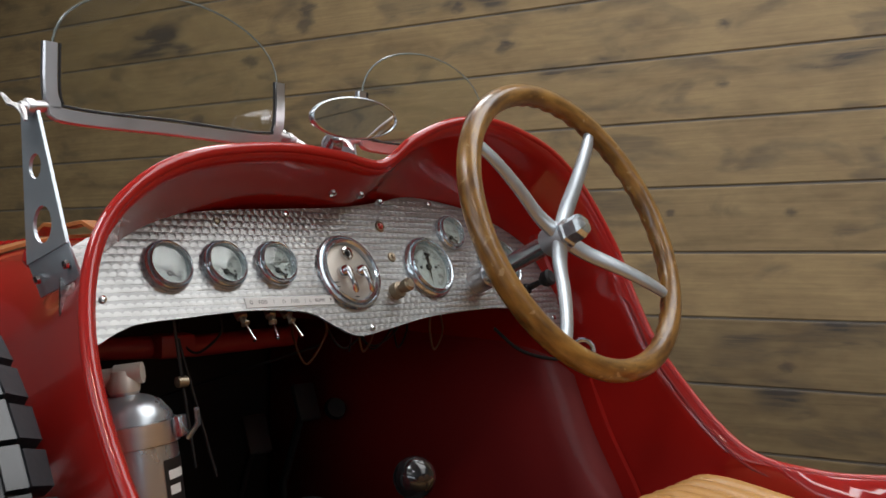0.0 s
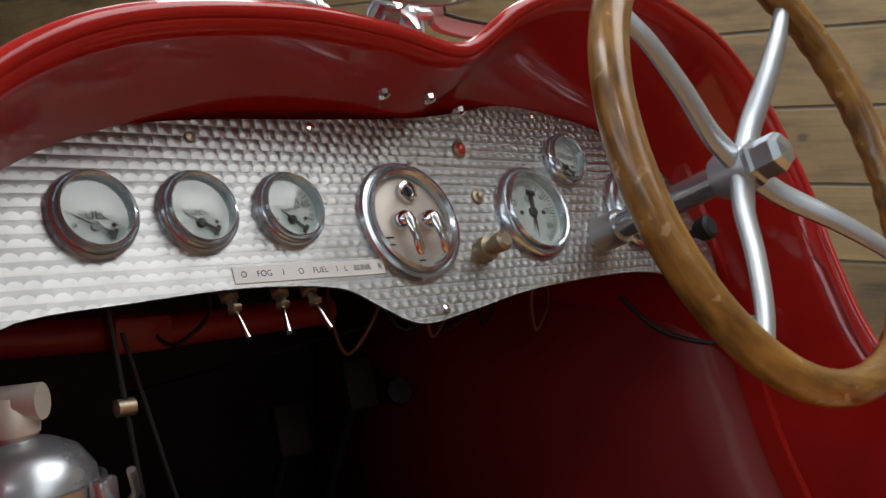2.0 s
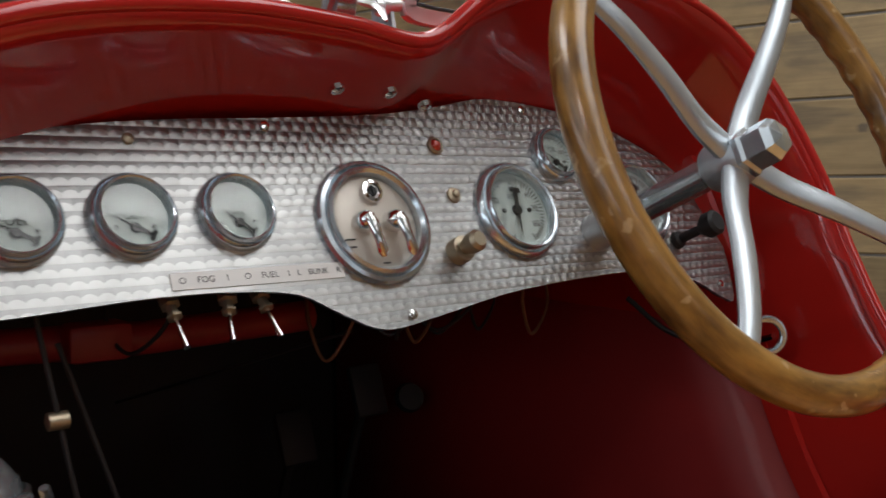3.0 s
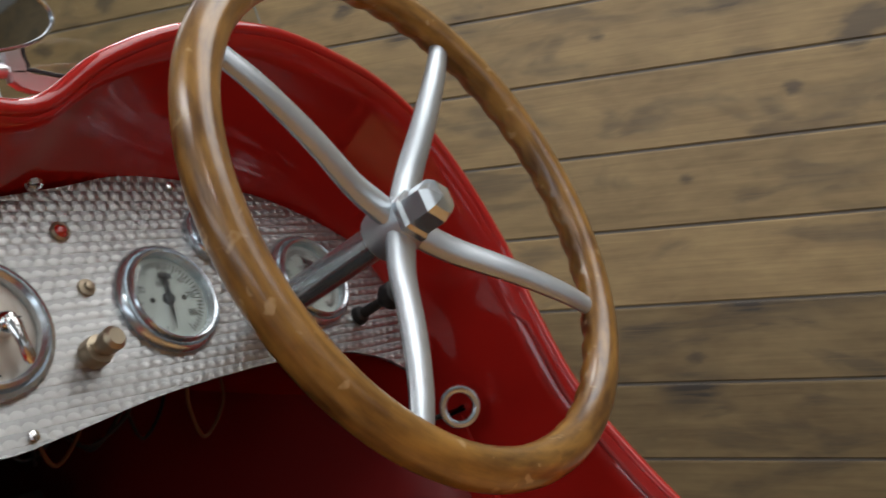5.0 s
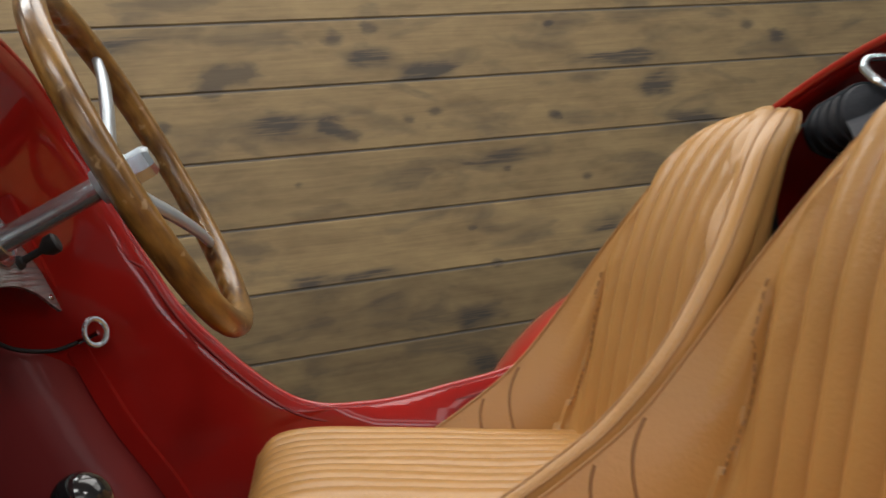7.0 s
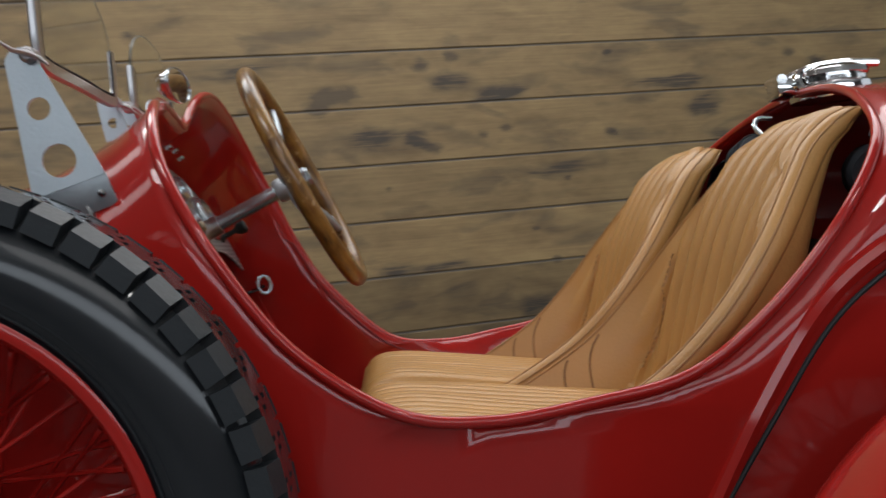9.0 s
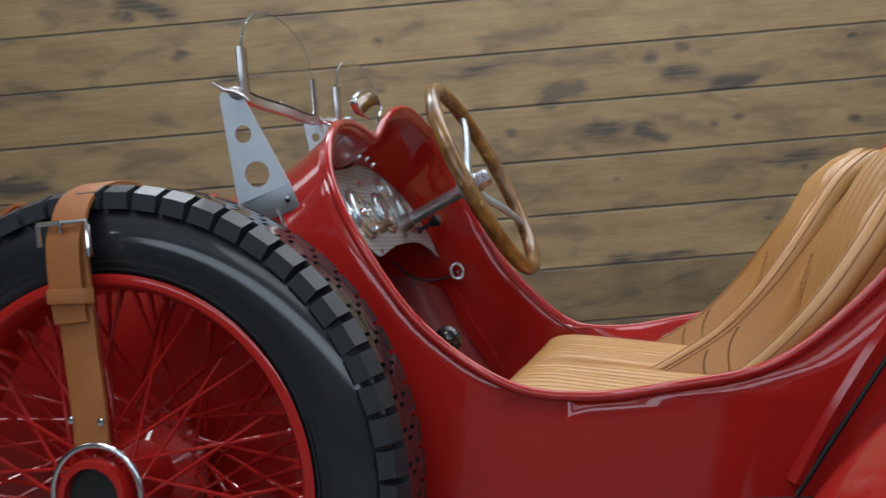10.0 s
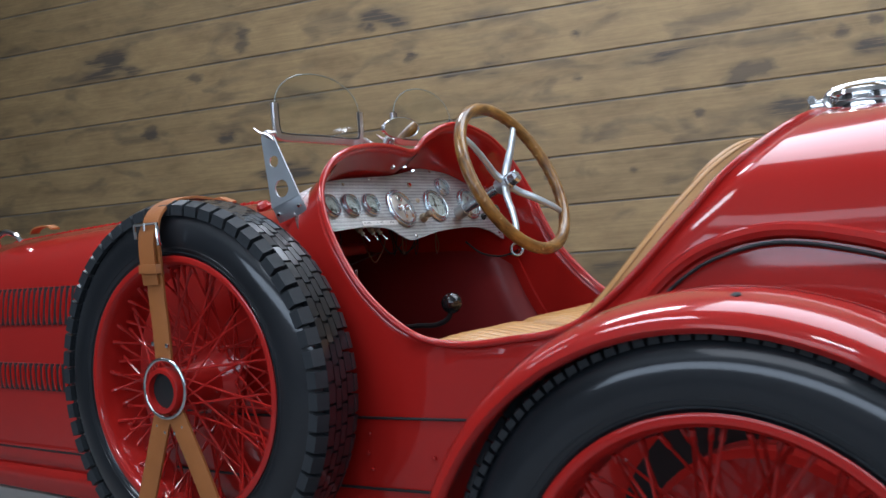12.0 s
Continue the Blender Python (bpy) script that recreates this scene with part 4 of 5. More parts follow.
# label strip, lamp, stud, knobs
strip = new("switch_label")
strip.parent = car
strip.matrix_world = DASH @ pose(-.1385, -.0597, .0006)
bm = bmesh.new()
box(bm, .1325, .0118, .0008, None, .0002)
part("tape", bm, WHITE, strip, "white embossed label tape", False)
for word, wx in (("O", -.0585), ("FOG", -.042), ("I", -.0265), ("O", -.0115), ("FUEL", .0055), ("I", .0205), ("L", .0285), ("BLINK", .0445), ("R", .0615)):
    text_part(word, .0062, INK, strip, pose(wx, 0, .0007))
bm = bmesh.new()
lathe(bm, [(.0075, 0), (.0078, .002), (.0065, .0035), (.0055, .003), (.0055, -.001), (.0075, -.001)], 24, DASH @ pose(.049, .043, 0), True)
part("lamp_ring", bm, BRASS, car)
bm = bmesh.new()
lathe(bm, [(.0005, .0055), (.003, .005), (.0055, .002), (.0055, 0), (.0005, 0)], 20, DASH @ pose(.049, .043, 0))
part("warning_lamp", bm, LAMPRED, car, "small red warning lamp")
bm = bmesh.new()
lathe(bm, [(.0005, .006), (.003, .0055), (.0035, .003), (.0065, .002), (.0068, 0), (.0005, 0)], 16, DASH @ pose(.054, -.002, 0))
part("brass_stud", bm, BRASS, car)
bm = bmesh.new()
KN = DASH @ pose(.04, -.052, 0)
lathe(bm, [(.0005, 0), (.011, 0), (.0112, .006), (.0105, .011), (.006, .012), (.006, .018), (.0085, .019), (.0088, .028), (.006, .031), (.0005, .031)], 24, KN)
part("push_knob", bm, BRASS, car, "tarnished brass push knob")
bm = bmesh.new()
KB = DASH @ pose(.329, -.055, 0)
lathe(bm, [(.0005, 0), (.009, 0), (.008, .006), (.005, .008), (.0045, .03), (.008, .034), (.0125, .04), (.0125, .05), (.009, .053), (.0005, .053)], 24, KB)
part("pull_knob", bm, BLACK, car, "black pull knob")
for k, (y, tilt) in enumerate(((-.2, 0), (-.16, -14), (-.133, 3))):
    tg = new("toggle_switch")
    tg.parent = car
    tg.matrix_world = DASH @ pose(y, -.074, -.016) @ pose(0, 0, 0, 90 - 20, 0, 0) @ pose(0, 0, 0, 0, tilt, 0)
    bm = bmesh.new()
    lathe(bm, [(.0005, -.018), (.007, -.018), (.007, -.004), (.004, -.003), (.004, .004), (.0055, .004), (.0055, .006), (.0035, .007), (.0005, .007)], 6)
    part("bushing", bm, BRASS, tg)
    bm = bmesh.new()
    tube(bm, [(0, 0, .006), (0, 0, .018), (0, 0, .03)], [.0014, .0017, .0024], 10)
    part("bat_lever", bm, CHROME, tg)

# loose wiring and linkage below the panel
random.seed(5)
for k in range(9):
    y0 = random.uniform(-.22, .16)
    x0, z0 = -.03 + random.uniform(-.04, .02), .875 + random.uniform(-.01, .01)
    y1 = y0 + random.uniform(-.05, .09)
    bm = bmesh.new()
    along(bm, [(x0, y0, z0), (x0 - .01, y0 + .01, z0 - .025), (x0 - .03, (y0 + y1) / 2, z0 - .045 - random.uniform(0, .02)), (x0 - .05, y1, z0 - .03), (x0 - .07, y1 + .01, z0 + .01)], .0017, 6, 6)
    part("wire", bm, (ORANGE, BLACK, BLACK)[k % 3], car)
for p0, p1, mt in (((.0, -.29, .93), (-.0, -.252, .72), BLACK), ((-.02, -.262, .86), (-.02, -.21, .70), BLACK), ((-.1, .02, .83), (-.35, -.1, .74), BLACK)):
    bm = bmesh.new()
    tube(bm, [p0, p1], .0018, 8)
    part("linkage_rod", bm, mt, car)
bm = bmesh.new()
lathe(bm, [(.0005, -.008), (.006, -.006), (.006, .006), (.0005, .008)], 10, axes((0, -.27, .815), (0, 1, 0)))
part("rod_clevis", bm, BRASS, car)
for y, z in ((.128, .658), (.235, .70)):
    pd = new("pedal")
    pd.parent = car
    bm = bmesh.new()
    box(bm, .012, .048, .066, pose(-.38, y, z, 0, -20, 0), .005)
    part("pad", bm, BLACK, pd)
    bm = bmesh.new()
    tube(bm, [(-.39, y, z - .02), (-.44, y, z - .15), (-.42, y, .36)], .007, 8)
    part("arm", bm, BLACK, pd)
bm = bmesh.new()
lathe(bm, [(.0005, 0), (.017, 0), (.02, .006), (.017, .016), (.0005, .018)], 24, axes((-.38, .30, .68), (.8, -.3, .3)))
part("throttle_roller", bm, BLACK, car)

# frame tube and bracket below the scuttle
bm = bmesh.new()
tube(bm, [(-.14, -.34, .845), (-.14, -.16, .838), (-.14, .0, .842)], .014, 12)
part("scuttle_brace", bm, MAROON, car, "dark red frame tube below the dashboard")
bm = bmesh.new()
box(bm, .03, .05, .03, pose(-.125, -.2, .842), .006)
part("brace_clamp", bm, MAROON, car)

# gear lever
gl_ = new("gear_lever")
gl_.parent = car
bm = bmesh.new()
bmesh.ops.create_uvsphere(bm, u_segments=28, v_segments=16, radius=.0245, matrix=pose(.16, -.072, .702))
part("knob", bm, BLACK, gl_, "glossy black ball knob").data.materials[0] = material("glossy_black", (.012, .012, .013), .12, 0, .5)
bm = bmesh.new()
along(bm, [(.157, -.072, .685), (.145, -.072, .665), (.11, -.073, .652), (.05, -.072, .65), (-.06, -.06, .63), (-.12, -.05, .52)], .006)
part("lever", bm, BLACK, gl_)

# pull ring with its cable on the flank
pr = new("pull_ring")
pr.parent = car
bm = bmesh.new()
RING = axes((.086, .392, .808), (.75, -.6, .1), (0, 0, 1))
tube(bm, [RING @ Vector((.0168 * math.cos(2 * math.pi * k / 36), .0168 * math.sin(2 * math.pi * k / 36), 0)) for k in range(36)], .0026, 8, True, 1.5)
part("ring", bm, NICKEL, pr)
bm = bmesh.new()
along(bm, [(.086, .405, .806), (.07, .408, .80), (.058, .408, .796)], .004)
part("swivel", bm, CHROME, pr)
bm = bmesh.new()
along(bm, [(.06, .405, .797), (.03, .39, .792), (-.01, .36, .805), (-.04, .33, .84)], .0028)
part("cable", bm, BLACK, pr)
for y, z in ((-.08, 1.018), (-.033, 1.018), (.0, 1.01)):
    bm = bmesh.new()
    lathe(bm, [(.0005, 0), (.0055, 0), (.005, .004), (.0005, .0055)], 8, axes((.03, y, z + .012), (.5, 0, -.87)))
    part("bolt_head", bm, CHROME, car)

# ---- steering wheel ----
steer = new("steering_wheel")
steer.parent = car
STEER = axes((.197, .2052, .991), (.919, -.038, .391), (0, 0, 1))
steer.matrix_world = STEER
bm = bmesh.new()
RIMP = [(0.1985 * math.cos(2 * math.pi * k / 180), 0.1985 * math.sin(2 * math.pi * k / 180), 0) for k in range(180)]
tube(bm, RIMP, .0152, 16, True)
for v in bm.verts:
    # finger grips on the far side of the rim
    inner = max(0.0, (.1985 - math.hypot(v.co.x, v.co.y)) / .0152) * max(0.0, -v.co.z / .0152)
    f = 1 - .025 * inner * (1 + math.sin(math.atan2(v.co.y, v.co.x) * 44))
    v.co.x, v.co.y = v.co.x / f, v.co.y / f
part("rim", bm, WHEELWOOD, steer, "varnished worn wooden rim")
for a in (-36.4, 54, -121.5, 145):
    c, s_ = math.cos(radians(a)), math.sin(radians(a))
    bm = bmesh.new()
    pts = spline([(c * .012, s_ * .012, -.03), (c * .05, s_ * .05, -.026), (c * .10, s_ * .10, -.013), (c * .152, s_ * .152, -.003), (c * .19, s_ * .19, 0)], 5)
    tube(bm, pts, [.0135 - .0045 * k / (len(pts) - 1) for k in range(len(pts))], 12, False, .62)
    part("spoke", bm, CAST, steer, "cast aluminium spoke")
bm = bmesh.new()
lathe(bm, [(.0005, -.054), (.019, -.054), (.022, -.046), (.022, -.03), (.0185, -.02), (.0005, -.018)], 32)
part("hub", bm, CAST, steer)
bm = bmesh.new()
lathe(bm, [(.0005, -.02), (.0205, -.02), (.0205, -.015), (.0178, -.012), (.0178, .006), (.0135, .012), (.0005, .014)], 6)
part("centre_nut", bm, NICKEL, steer, "large chrome centre nut").data.shade_flat()
bm = bmesh.new()
lathe(bm, [(.0005, -.05), (.0135, -.05), (.0135, -.19), (.0005, -.19)], 24)
part("column", bm, NICKEL, steer, "polished steering column")
bm = bmesh.new()
lathe(bm, [(.0005, -.168), (.017, -.168), (.0175, -.172), (.0175, -.212), (.0005, -.212)], 28)
part("column_collar", bm, ALU, steer)

# ---- windscreens ----
def windscreen(y0, y1, zb, zt, x):
    """A small aero screen: aluminium channel with two uprights, rounded glass and its brackets."""
    w = new("aero_screen")
    w.parent = car
    post = zb + .072
    bm = bmesh.new()
    pts = spline([(x, y0, post), (x, y0, zb + .03), (x, y0 + .004, zb + .012), (x, y0 + .018, zb), (x, (y0 + y1) / 2, zb), (x, y1 - .018, zb), (x, y1 - .004, zb + .012), (x, y1, zb + .03), (x, y1, post)], 5)
    ribbon(bm, pts, .009, .0125, (1, 0, 0))
    part("frame", bm, SCREENALU, w, "polished aluminium channel frame", False)
    bm = bmesh.new()
    yc = (y0 + y1) / 2
    tube(bm, [(p.x + .003, p.y + (.0092 if p.y < yc - .02 else -.0092 if p.y > yc + .02 else 0) * min(1, abs(p.z - zb) / .012), p.z + .0092 * max(0, 1 - abs(p.z - zb) / .012)) for p in pts], .0016, 6)
    part("glazing_rubber", bm, BLACK, w, "black rubber glazing strip")
    bm = bmesh.new()
    ym, hw = (y0 + y1) / 2, (y1 - y0) / 2
    out = [(ym - hw + .006, zb + .006), (ym + hw - .006, zb + .006)]
    arch = [(ym + (hw - .002) * math.cos(math.pi * k / 28), post - .01 + (zt - post + .01) * math.sin(math.pi * k / 28) ** .85) for k in range(29)]
    outline = out + arch
    f = [bm.verts.new((x + .002, y, z)) for y, z in outline]
    b = [bm.verts.new((x - .002, y, z)) for y, z in outline]
    bm.faces.new(f)
    bm.faces.new(b[::-1])
    for i in range(len(f)):
        j = (i + 1) % len(f)
        bm.faces.new((f[i], b[i], b[j], f[j]))
    g = part("pane", bm, GLASS, w, "clear rounded glass pane", False)
    g.visible_shadow = False
    bm = bmesh.new()
    tube(bm, [(x, y, z) for y, z in arch], .0013, 6)
    part("pane_edge", bm, material("ground_glass_edge", (.2, .22, .2), .2, 0, 0, .05), w, "ground glass edge")
    for by, s in ((y0, -1), (y1, 1)):
        bm = bmesh.new()
        tube(bm, [(x - .002, by, zb + .008), (x - .002, by + s * .028, zb + .004)], .006, 10)
        lathe(bm, [(.0005, 0), (.009, 0), (.009, .006), (.006, .009), (.0005, .01)], 20, axes((x - .004, by + s * .016, zb + .005), (0, s, 0)))
        tube(bm, [(x - .03, by + s * .034, zb + .02), (x - .015, by + s * .032, zb + .008), (x, by + s * .03, zb + .004), (x + .012, by + s * .032, zb - .002), (x + .022, by + s * .034, zb - .012)], [.002, .0045, .0055, .0045, .002], 8, False, .6)
        part("wing_nut", bm, SCREENALU, w, "chrome wing nut")
    return w


def holed_plate(bm, outline, holes, thick):
    """A flat plate in its xy plane with round holes through it, by a bridge of rings."""
    n = 24
    loops = []
    for z in (0, -thick):
        o = [bm.verts.new((x, y, z)) for x, y in outline]
        hs = [[bm.verts.new((cx + r * math.cos(2 * math.pi * k / n), cy + r * math.sin(2 * math.pi * k / n), z)) for k in range(n)] for cx, cy, r in holes]
        edges = [bm.edges.new((o[i], o[(i + 1) % len(o)])) for i in range(len(o))]
        for h in hs:
            edges += [bm.edges.new((h[i], h[(i + 1) % n])) for i in range(n)]
        bmesh.ops.triangle_fill(bm, use_beauty=True, use_dissolve=False, edges=edges)
        loops.append([o] + hs)
    for a, b in zip(*loops):
        for i in range(len(a)):
            j = (i + 1) % len(a)
            bm.faces.new((a[i], a[j], b[j], b[i]))


def bracket(parent, top, foot, wide_top, wide_foot, holes, side, flange):
    """A tapered drilled side bracket from the screen's pivot down to the scuttle; its plane faces sideways."""
    top, foot = Vector(top), Vector(foot)
    d = (foot - top)
    ln = d.length
    m = axes(top, (0, side, 0), d)
    outline = []
    for k in range(13):
        a = math.pi / 2 + math.pi * k / 12
        outline.append((wide_top / 2 * math.cos(a), wide_top / 2 * math.sin(a)))
    outline += [(ln, -wide_foot / 2), (ln, wide_foot / 2)]
    bm = bmesh.new()
    holed_plate(bm, outline, [(f * ln, 0, r) for f, r in holes], .0035)
    ob = part("bracket", bm, CAST, parent, "drilled aluminium bracket")
    ob.matrix_basis = m
    ob.data.shade_flat()
    if flange:
        bm = bmesh.new()
        box(bm, flange, wide_foot, .0035, m @ pose(ln + flange * .46, 0, -.006 - .001, 0, 14, 0), .0015)
        fl = part("foot_flange", bm, CAST, parent, "bright folded bracket foot")
        for f in (-.36, .36):
            bm = bmesh.new()
            lathe(bm, [(.0005, 0), (.005, 0), (.004, .003), (.0005, .004)], 12, m @ pose(ln + flange * .5, f * wide_foot, -.004, 0, 14, 0))
            part("bracket_screw", bm, CHROME, parent)


lw = windscreen(-.406, -.115, 1.092, 1.238, -.03)
bracket(lw, (-.044, -.42, 1.09), (-.006, -.418, .952), .034, .082, ((.37, .0125), (.79, .0185)), -1, .036)
bracket(lw, (-.044, -.1, 1.094), (-.032, -.097, 1.045), .026, .036, ((.55, .0075),), 1, 0)
rw_ = windscreen(.035, .3, 1.103, 1.246, -.04)
bracket(rw_, (-.053, .021, 1.106), (-.045, .018, 1.04), .026, .04, ((.5, .009),), -1, 0)
bracket(rw_, (-.053, .317, 1.106), (-.041, .329, 1.056), .028, .04, ((.55, .008),), 1, 0)

# oval mirror on the scuttle
mir = new("rear_view_mirror")
mir.parent = car
MIR = axes((.046, -.06, 1.12), (.98, -.03, -.003), (0, -.07, 1))
bm = bmesh.new()
sx, sy = .0255, .069
for prof in ([(1.0, .0), (1.03, .003), (1.0, .006), (.95, .0065), (.94, .005), (.94, 0)],):
    rows_m = [[MIR @ Vector((sx * f * math.cos(2 * math.pi * k / 56), sy * (1 - (1 - f) * .5) * math.sin(2 * math.pi * k / 56), h)) for k in range(56)] for f, h in prof]
    grid(bm, rows_m, True, True)
part("mirror_rim", bm, NICKEL, mir)
bm = bmesh.new()
rows_m = [[MIR @ Vector((sx * f * math.cos(2 * math.pi * k / 56), sy * f * math.sin(2 * math.pi * k / 56), h)) for k in range(56)] for f, h in ((.99, .003), (.95, -.006), (.7, -.016), (.3, -.021), (.02, -.022))]
vs = grid(bm, rows_m, True)
bm.faces.new(vs[-1])
part("mirror_shell", bm, CHROME, mir)
bm = bmesh.new()
bm.faces.new([bm.verts.new(MIR @ Vector((sx * .96 * math.cos(2 * math.pi * k / 56), sy * .975 * math.sin(2 * math.pi * k / 56), .0045))) for k in range(56)])
part("mirror_glass", bm, material("mirror_silver", (.85, .86, .86), .02, 1.0, 0, .01), mir, "oval mirror glass", False)
bm = bmesh.new()
along(bm, [(.022, -.075, 1.098), (.012, -.075, 1.085), (.004, -.072, 1.066)], .005)
along(bm, [(.022, -.06, 1.098), (.012, -.055, 1.085), (.004, -.05, 1.066)], .0045)
lathe(bm, [(.0005, -.008), (.011, -.008), (.012, 0), (.011, .008), (.0005, .008)], 20, axes((.014, -.066, 1.09), (0, 1, 0)))
part("mirror_stalk", bm, NICKEL, mir)

# ---- seats ----
# rows of a backrest from the cushion up: edge x, z; hollow x, z; half width; shift to the outside
BACK_ROWS = [(.47, .612, .685, .56, .190, 0), (.545, .65, .70, .62, .193, 0), (.61, .69, .714, .67, .195, 0), (.675, .75, .735, .735, .195, 0),
             (.735, .82, .76, .808, .178, 0), (.785, .882, .795, .88, .145, -.002), (.825, .928, .828, .93, .113, -.002), (.862, .956, .86, .959, .09, .006),
             (.89, .969, .888, .972, .072, .016), (.911, .972, .91, .973, .052, .028), (.926, .965, .926, .965, .03, .036)]
PITCH = .0475


def seat(cy, back):
    so = thing("bucket_seat", "tan leather bucket seat with stitched vertical flutes", "seat", "seats in the cockpit")
    out = 1 if cy > 0 else -1
    edge = spline([(r[0] + back, r[5] * out, r[1]) for r in BACK_ROWS], 7)
    deep = spline([(r[2] + back, r[4], r[3]) for r in BACK_ROWS], 7)
    nW, nR = 168, len(edge)
    base = np.zeros((nR, nW + 1, 3))
    lift = np.zeros((nR, nW + 1))
    for i in range(nR):
        hw = deep[i].y
        calm = min(1, (nR - 1 - i) / 22)
        for k in range(nW + 1):
            w = -1 + 2 * k / nW
            y = hw * math.sin(w * math.pi / 2 * .95) / math.sin(math.pi / 2 * .95)
            f = 1 - abs(y / hw) ** 12
            base[i, k] = (edge[i].x + (deep[i].x - edge[i].x) * f, cy + edge[i].y + y, edge[i].z + (deep[i].z - edge[i].z) * f)
            inner = max(0.0, min(1.0, (hw - abs(y) - .010) / .012))
            flute = abs(math.cos((y + edge[i].y) / PITCH * math.pi)) ** .75
            low = max(0.0, min(1.0, (i - 12) / 10))
            slant = base[i, k, 2] * 55 + y * 60 * (1 if y > 0 else -1)
            crease = .0022 * noise.noise((slant, y * 16, cy * 9)) * max(0, 1 - abs(abs(y) - .12) / .05) + .002 * noise.noise((base[i, k, 2] * 9, w * 3, cy * 7))
            lift[i, k] = calm * ((.017 * min(1, (nR - 1 - i) / 38) * flute * (low if abs(y) > .17 else 1) + crease) * inner + .005 * math.sin(math.pi * min(1.0, (hw - abs(y)) / .024)))
    du, dv = np.gradient(base, axis=0), np.gradient(base, axis=1)
    n = np.cross(du, dv)
    n /= np.linalg.norm(n, axis=2, keepdims=True) + 1e-9
    n[n[:, :, 0] > 0] *= -1
    face = base + n * lift[:, :, None]
    fronts = [[tuple(p) for p in row] for row in face]
    backs = []
    for i in range(nR):
        calm = min(1, (nR - 1 - i) / 22)
        backs.append([(base[i, k, 0] + (.034 + .02 * (1 - abs(-1 + 2 * k / nW) ** 3)) * (.3 + .7 * calm), base[i, k, 1], base[i, k, 2] - .012 * calm) for k in range(nW + 1)])

    def rolled(a, b, side):
        """The padded side from the front edge a round to the back edge b."""
        a, b = Vector(a), Vector(b)
        r = (b - a).length / 2
        return [tuple(a.lerp(b, .5 - .5 * math.cos(u)) + Vector((0, side * min(r, .011) * math.sin(u), 0))) for u in [math.pi * k / 8 for k in range(1, 8)]]

    bm = bmesh.new()
    rings = [r + rolled(r[-1], q[-1], 1) + q[::-1] + rolled(q[0], r[0], -1) for r, q in zip(fronts, backs)]
    mid = [tuple((Vector(r) + Vector(q)) / 2 + Vector((.004, 0, .007))) for r, q in zip(fronts[-1], backs[-1])]
    rings.append(mid + [mid[-1]] * 7 + mid[::-1] + [mid[0]] * 7)
    grid(bm, rings, True)
    bmesh.ops.remove_doubles(bm, verts=bm.verts, dist=.0002)
    bmesh.ops.recalc_face_normals(bm, faces=bm.faces)
    part("backrest", bm, TAN, so)
    top = [fronts[-1][k] for k in range(0, nW + 1, 6)]
    bm = bmesh.new()
    tube(bm, [r[0] for r in fronts[:-1]] + top + [r[-1] for r in fronts[:-1]][::-1], .0018, 8)
    part("piping", bm, EDGING, so, "brown leather piping")
    bm = bmesh.new()
    ring = [r[nW + 3] for r in rings[:-2]] + [r[-3] for r in rings[:-2]][::-1]
    tube(bm, ring, .0016, 8)
    part("piping", bm, EDGING, so, "brown leather piping")
    for q in range(-4, 4):
        y = (q + .5) * PITCH
        pts = []
        for i, row in enumerate(fronts[8:-12]):
            k = min(range(nW + 1), key=lambda j: abs(row[j][1] - cy - y))
            if deep[i + 8].y - abs(row[k][1] - cy - edge[i + 8].y) > .014:
                pts.append(Vector(row[k]) + Vector((-.0006, 0, .0003)))
        bm = bmesh.new()
        for a, b in zip(pts, pts[1:]):
            m = max(1, int((b - a).length / .0065))
            for e in range(m):
                tube(bm, [a.lerp(b, (e + .1) / m), a.lerp(b, (e + .75) / m)], .0012, 4)
        if pts:
            part("stitch_seam", bm, PIPING, so, "row of brown stitches")
    # slanting seams of the side bolsters near the cushion
    for s in (-1, 1):
        for first, w0, w1 in ((14, .965, .78), (8, .965, .84)):
            bm = bmesh.new()
            path = []
            for u in range(first + 1):
                k = nW / 2 * (1 + s * (w0 + (w1 - w0) * u / first))
                path.append(Vector(fronts[first - u][int(k)]).lerp(Vector(fronts[first - u][min(nW, int(k) + 1)]), k - int(k)))
            tube(bm, path, .0018, 6)
            part("bolster_seam", bm, PIPING, so)
    prof = spline([(.278, .46, 0), (.262, .56, 0), (.266, .61, 0), (.287, .64, 0), (.335, .646, 0), (.42, .634, 0), (.52, .617, 0), (.62, .602, 0), (.70, .588, 0)], 4)
    bm = bmesh.new()
    rows = []
    for i, p in enumerate(prof):
        row = []
        for k in range(81):
            w = -1 + k / 40
            fl = abs(math.sin(w * 5.5 * math.pi)) ** .45
            side = max(0, (abs(w) - .91) / .09)
            lift = .0095 * fl * (1 - side) - .035 * side ** 2.2
            fwd = .35 if i < 10 else 0
            row.append((p.x - lift * fwd + .02 * side ** 2 * (1 if i < 14 else 0), cy + .19 * w, p.y + lift * (1 if i > 6 else .3) + .003 * noise.noise((p.x * 7, w * 2, cy * 5))))
        rows.append(row)
    low = [(x, y, .44) for x, y, z in rows[-1]]
    rows.append(low)
    grid(bm, rows, False, True)
    part("cushion", bm, TAN, so)


seat(-.213, .024)
seat(.2, 0)

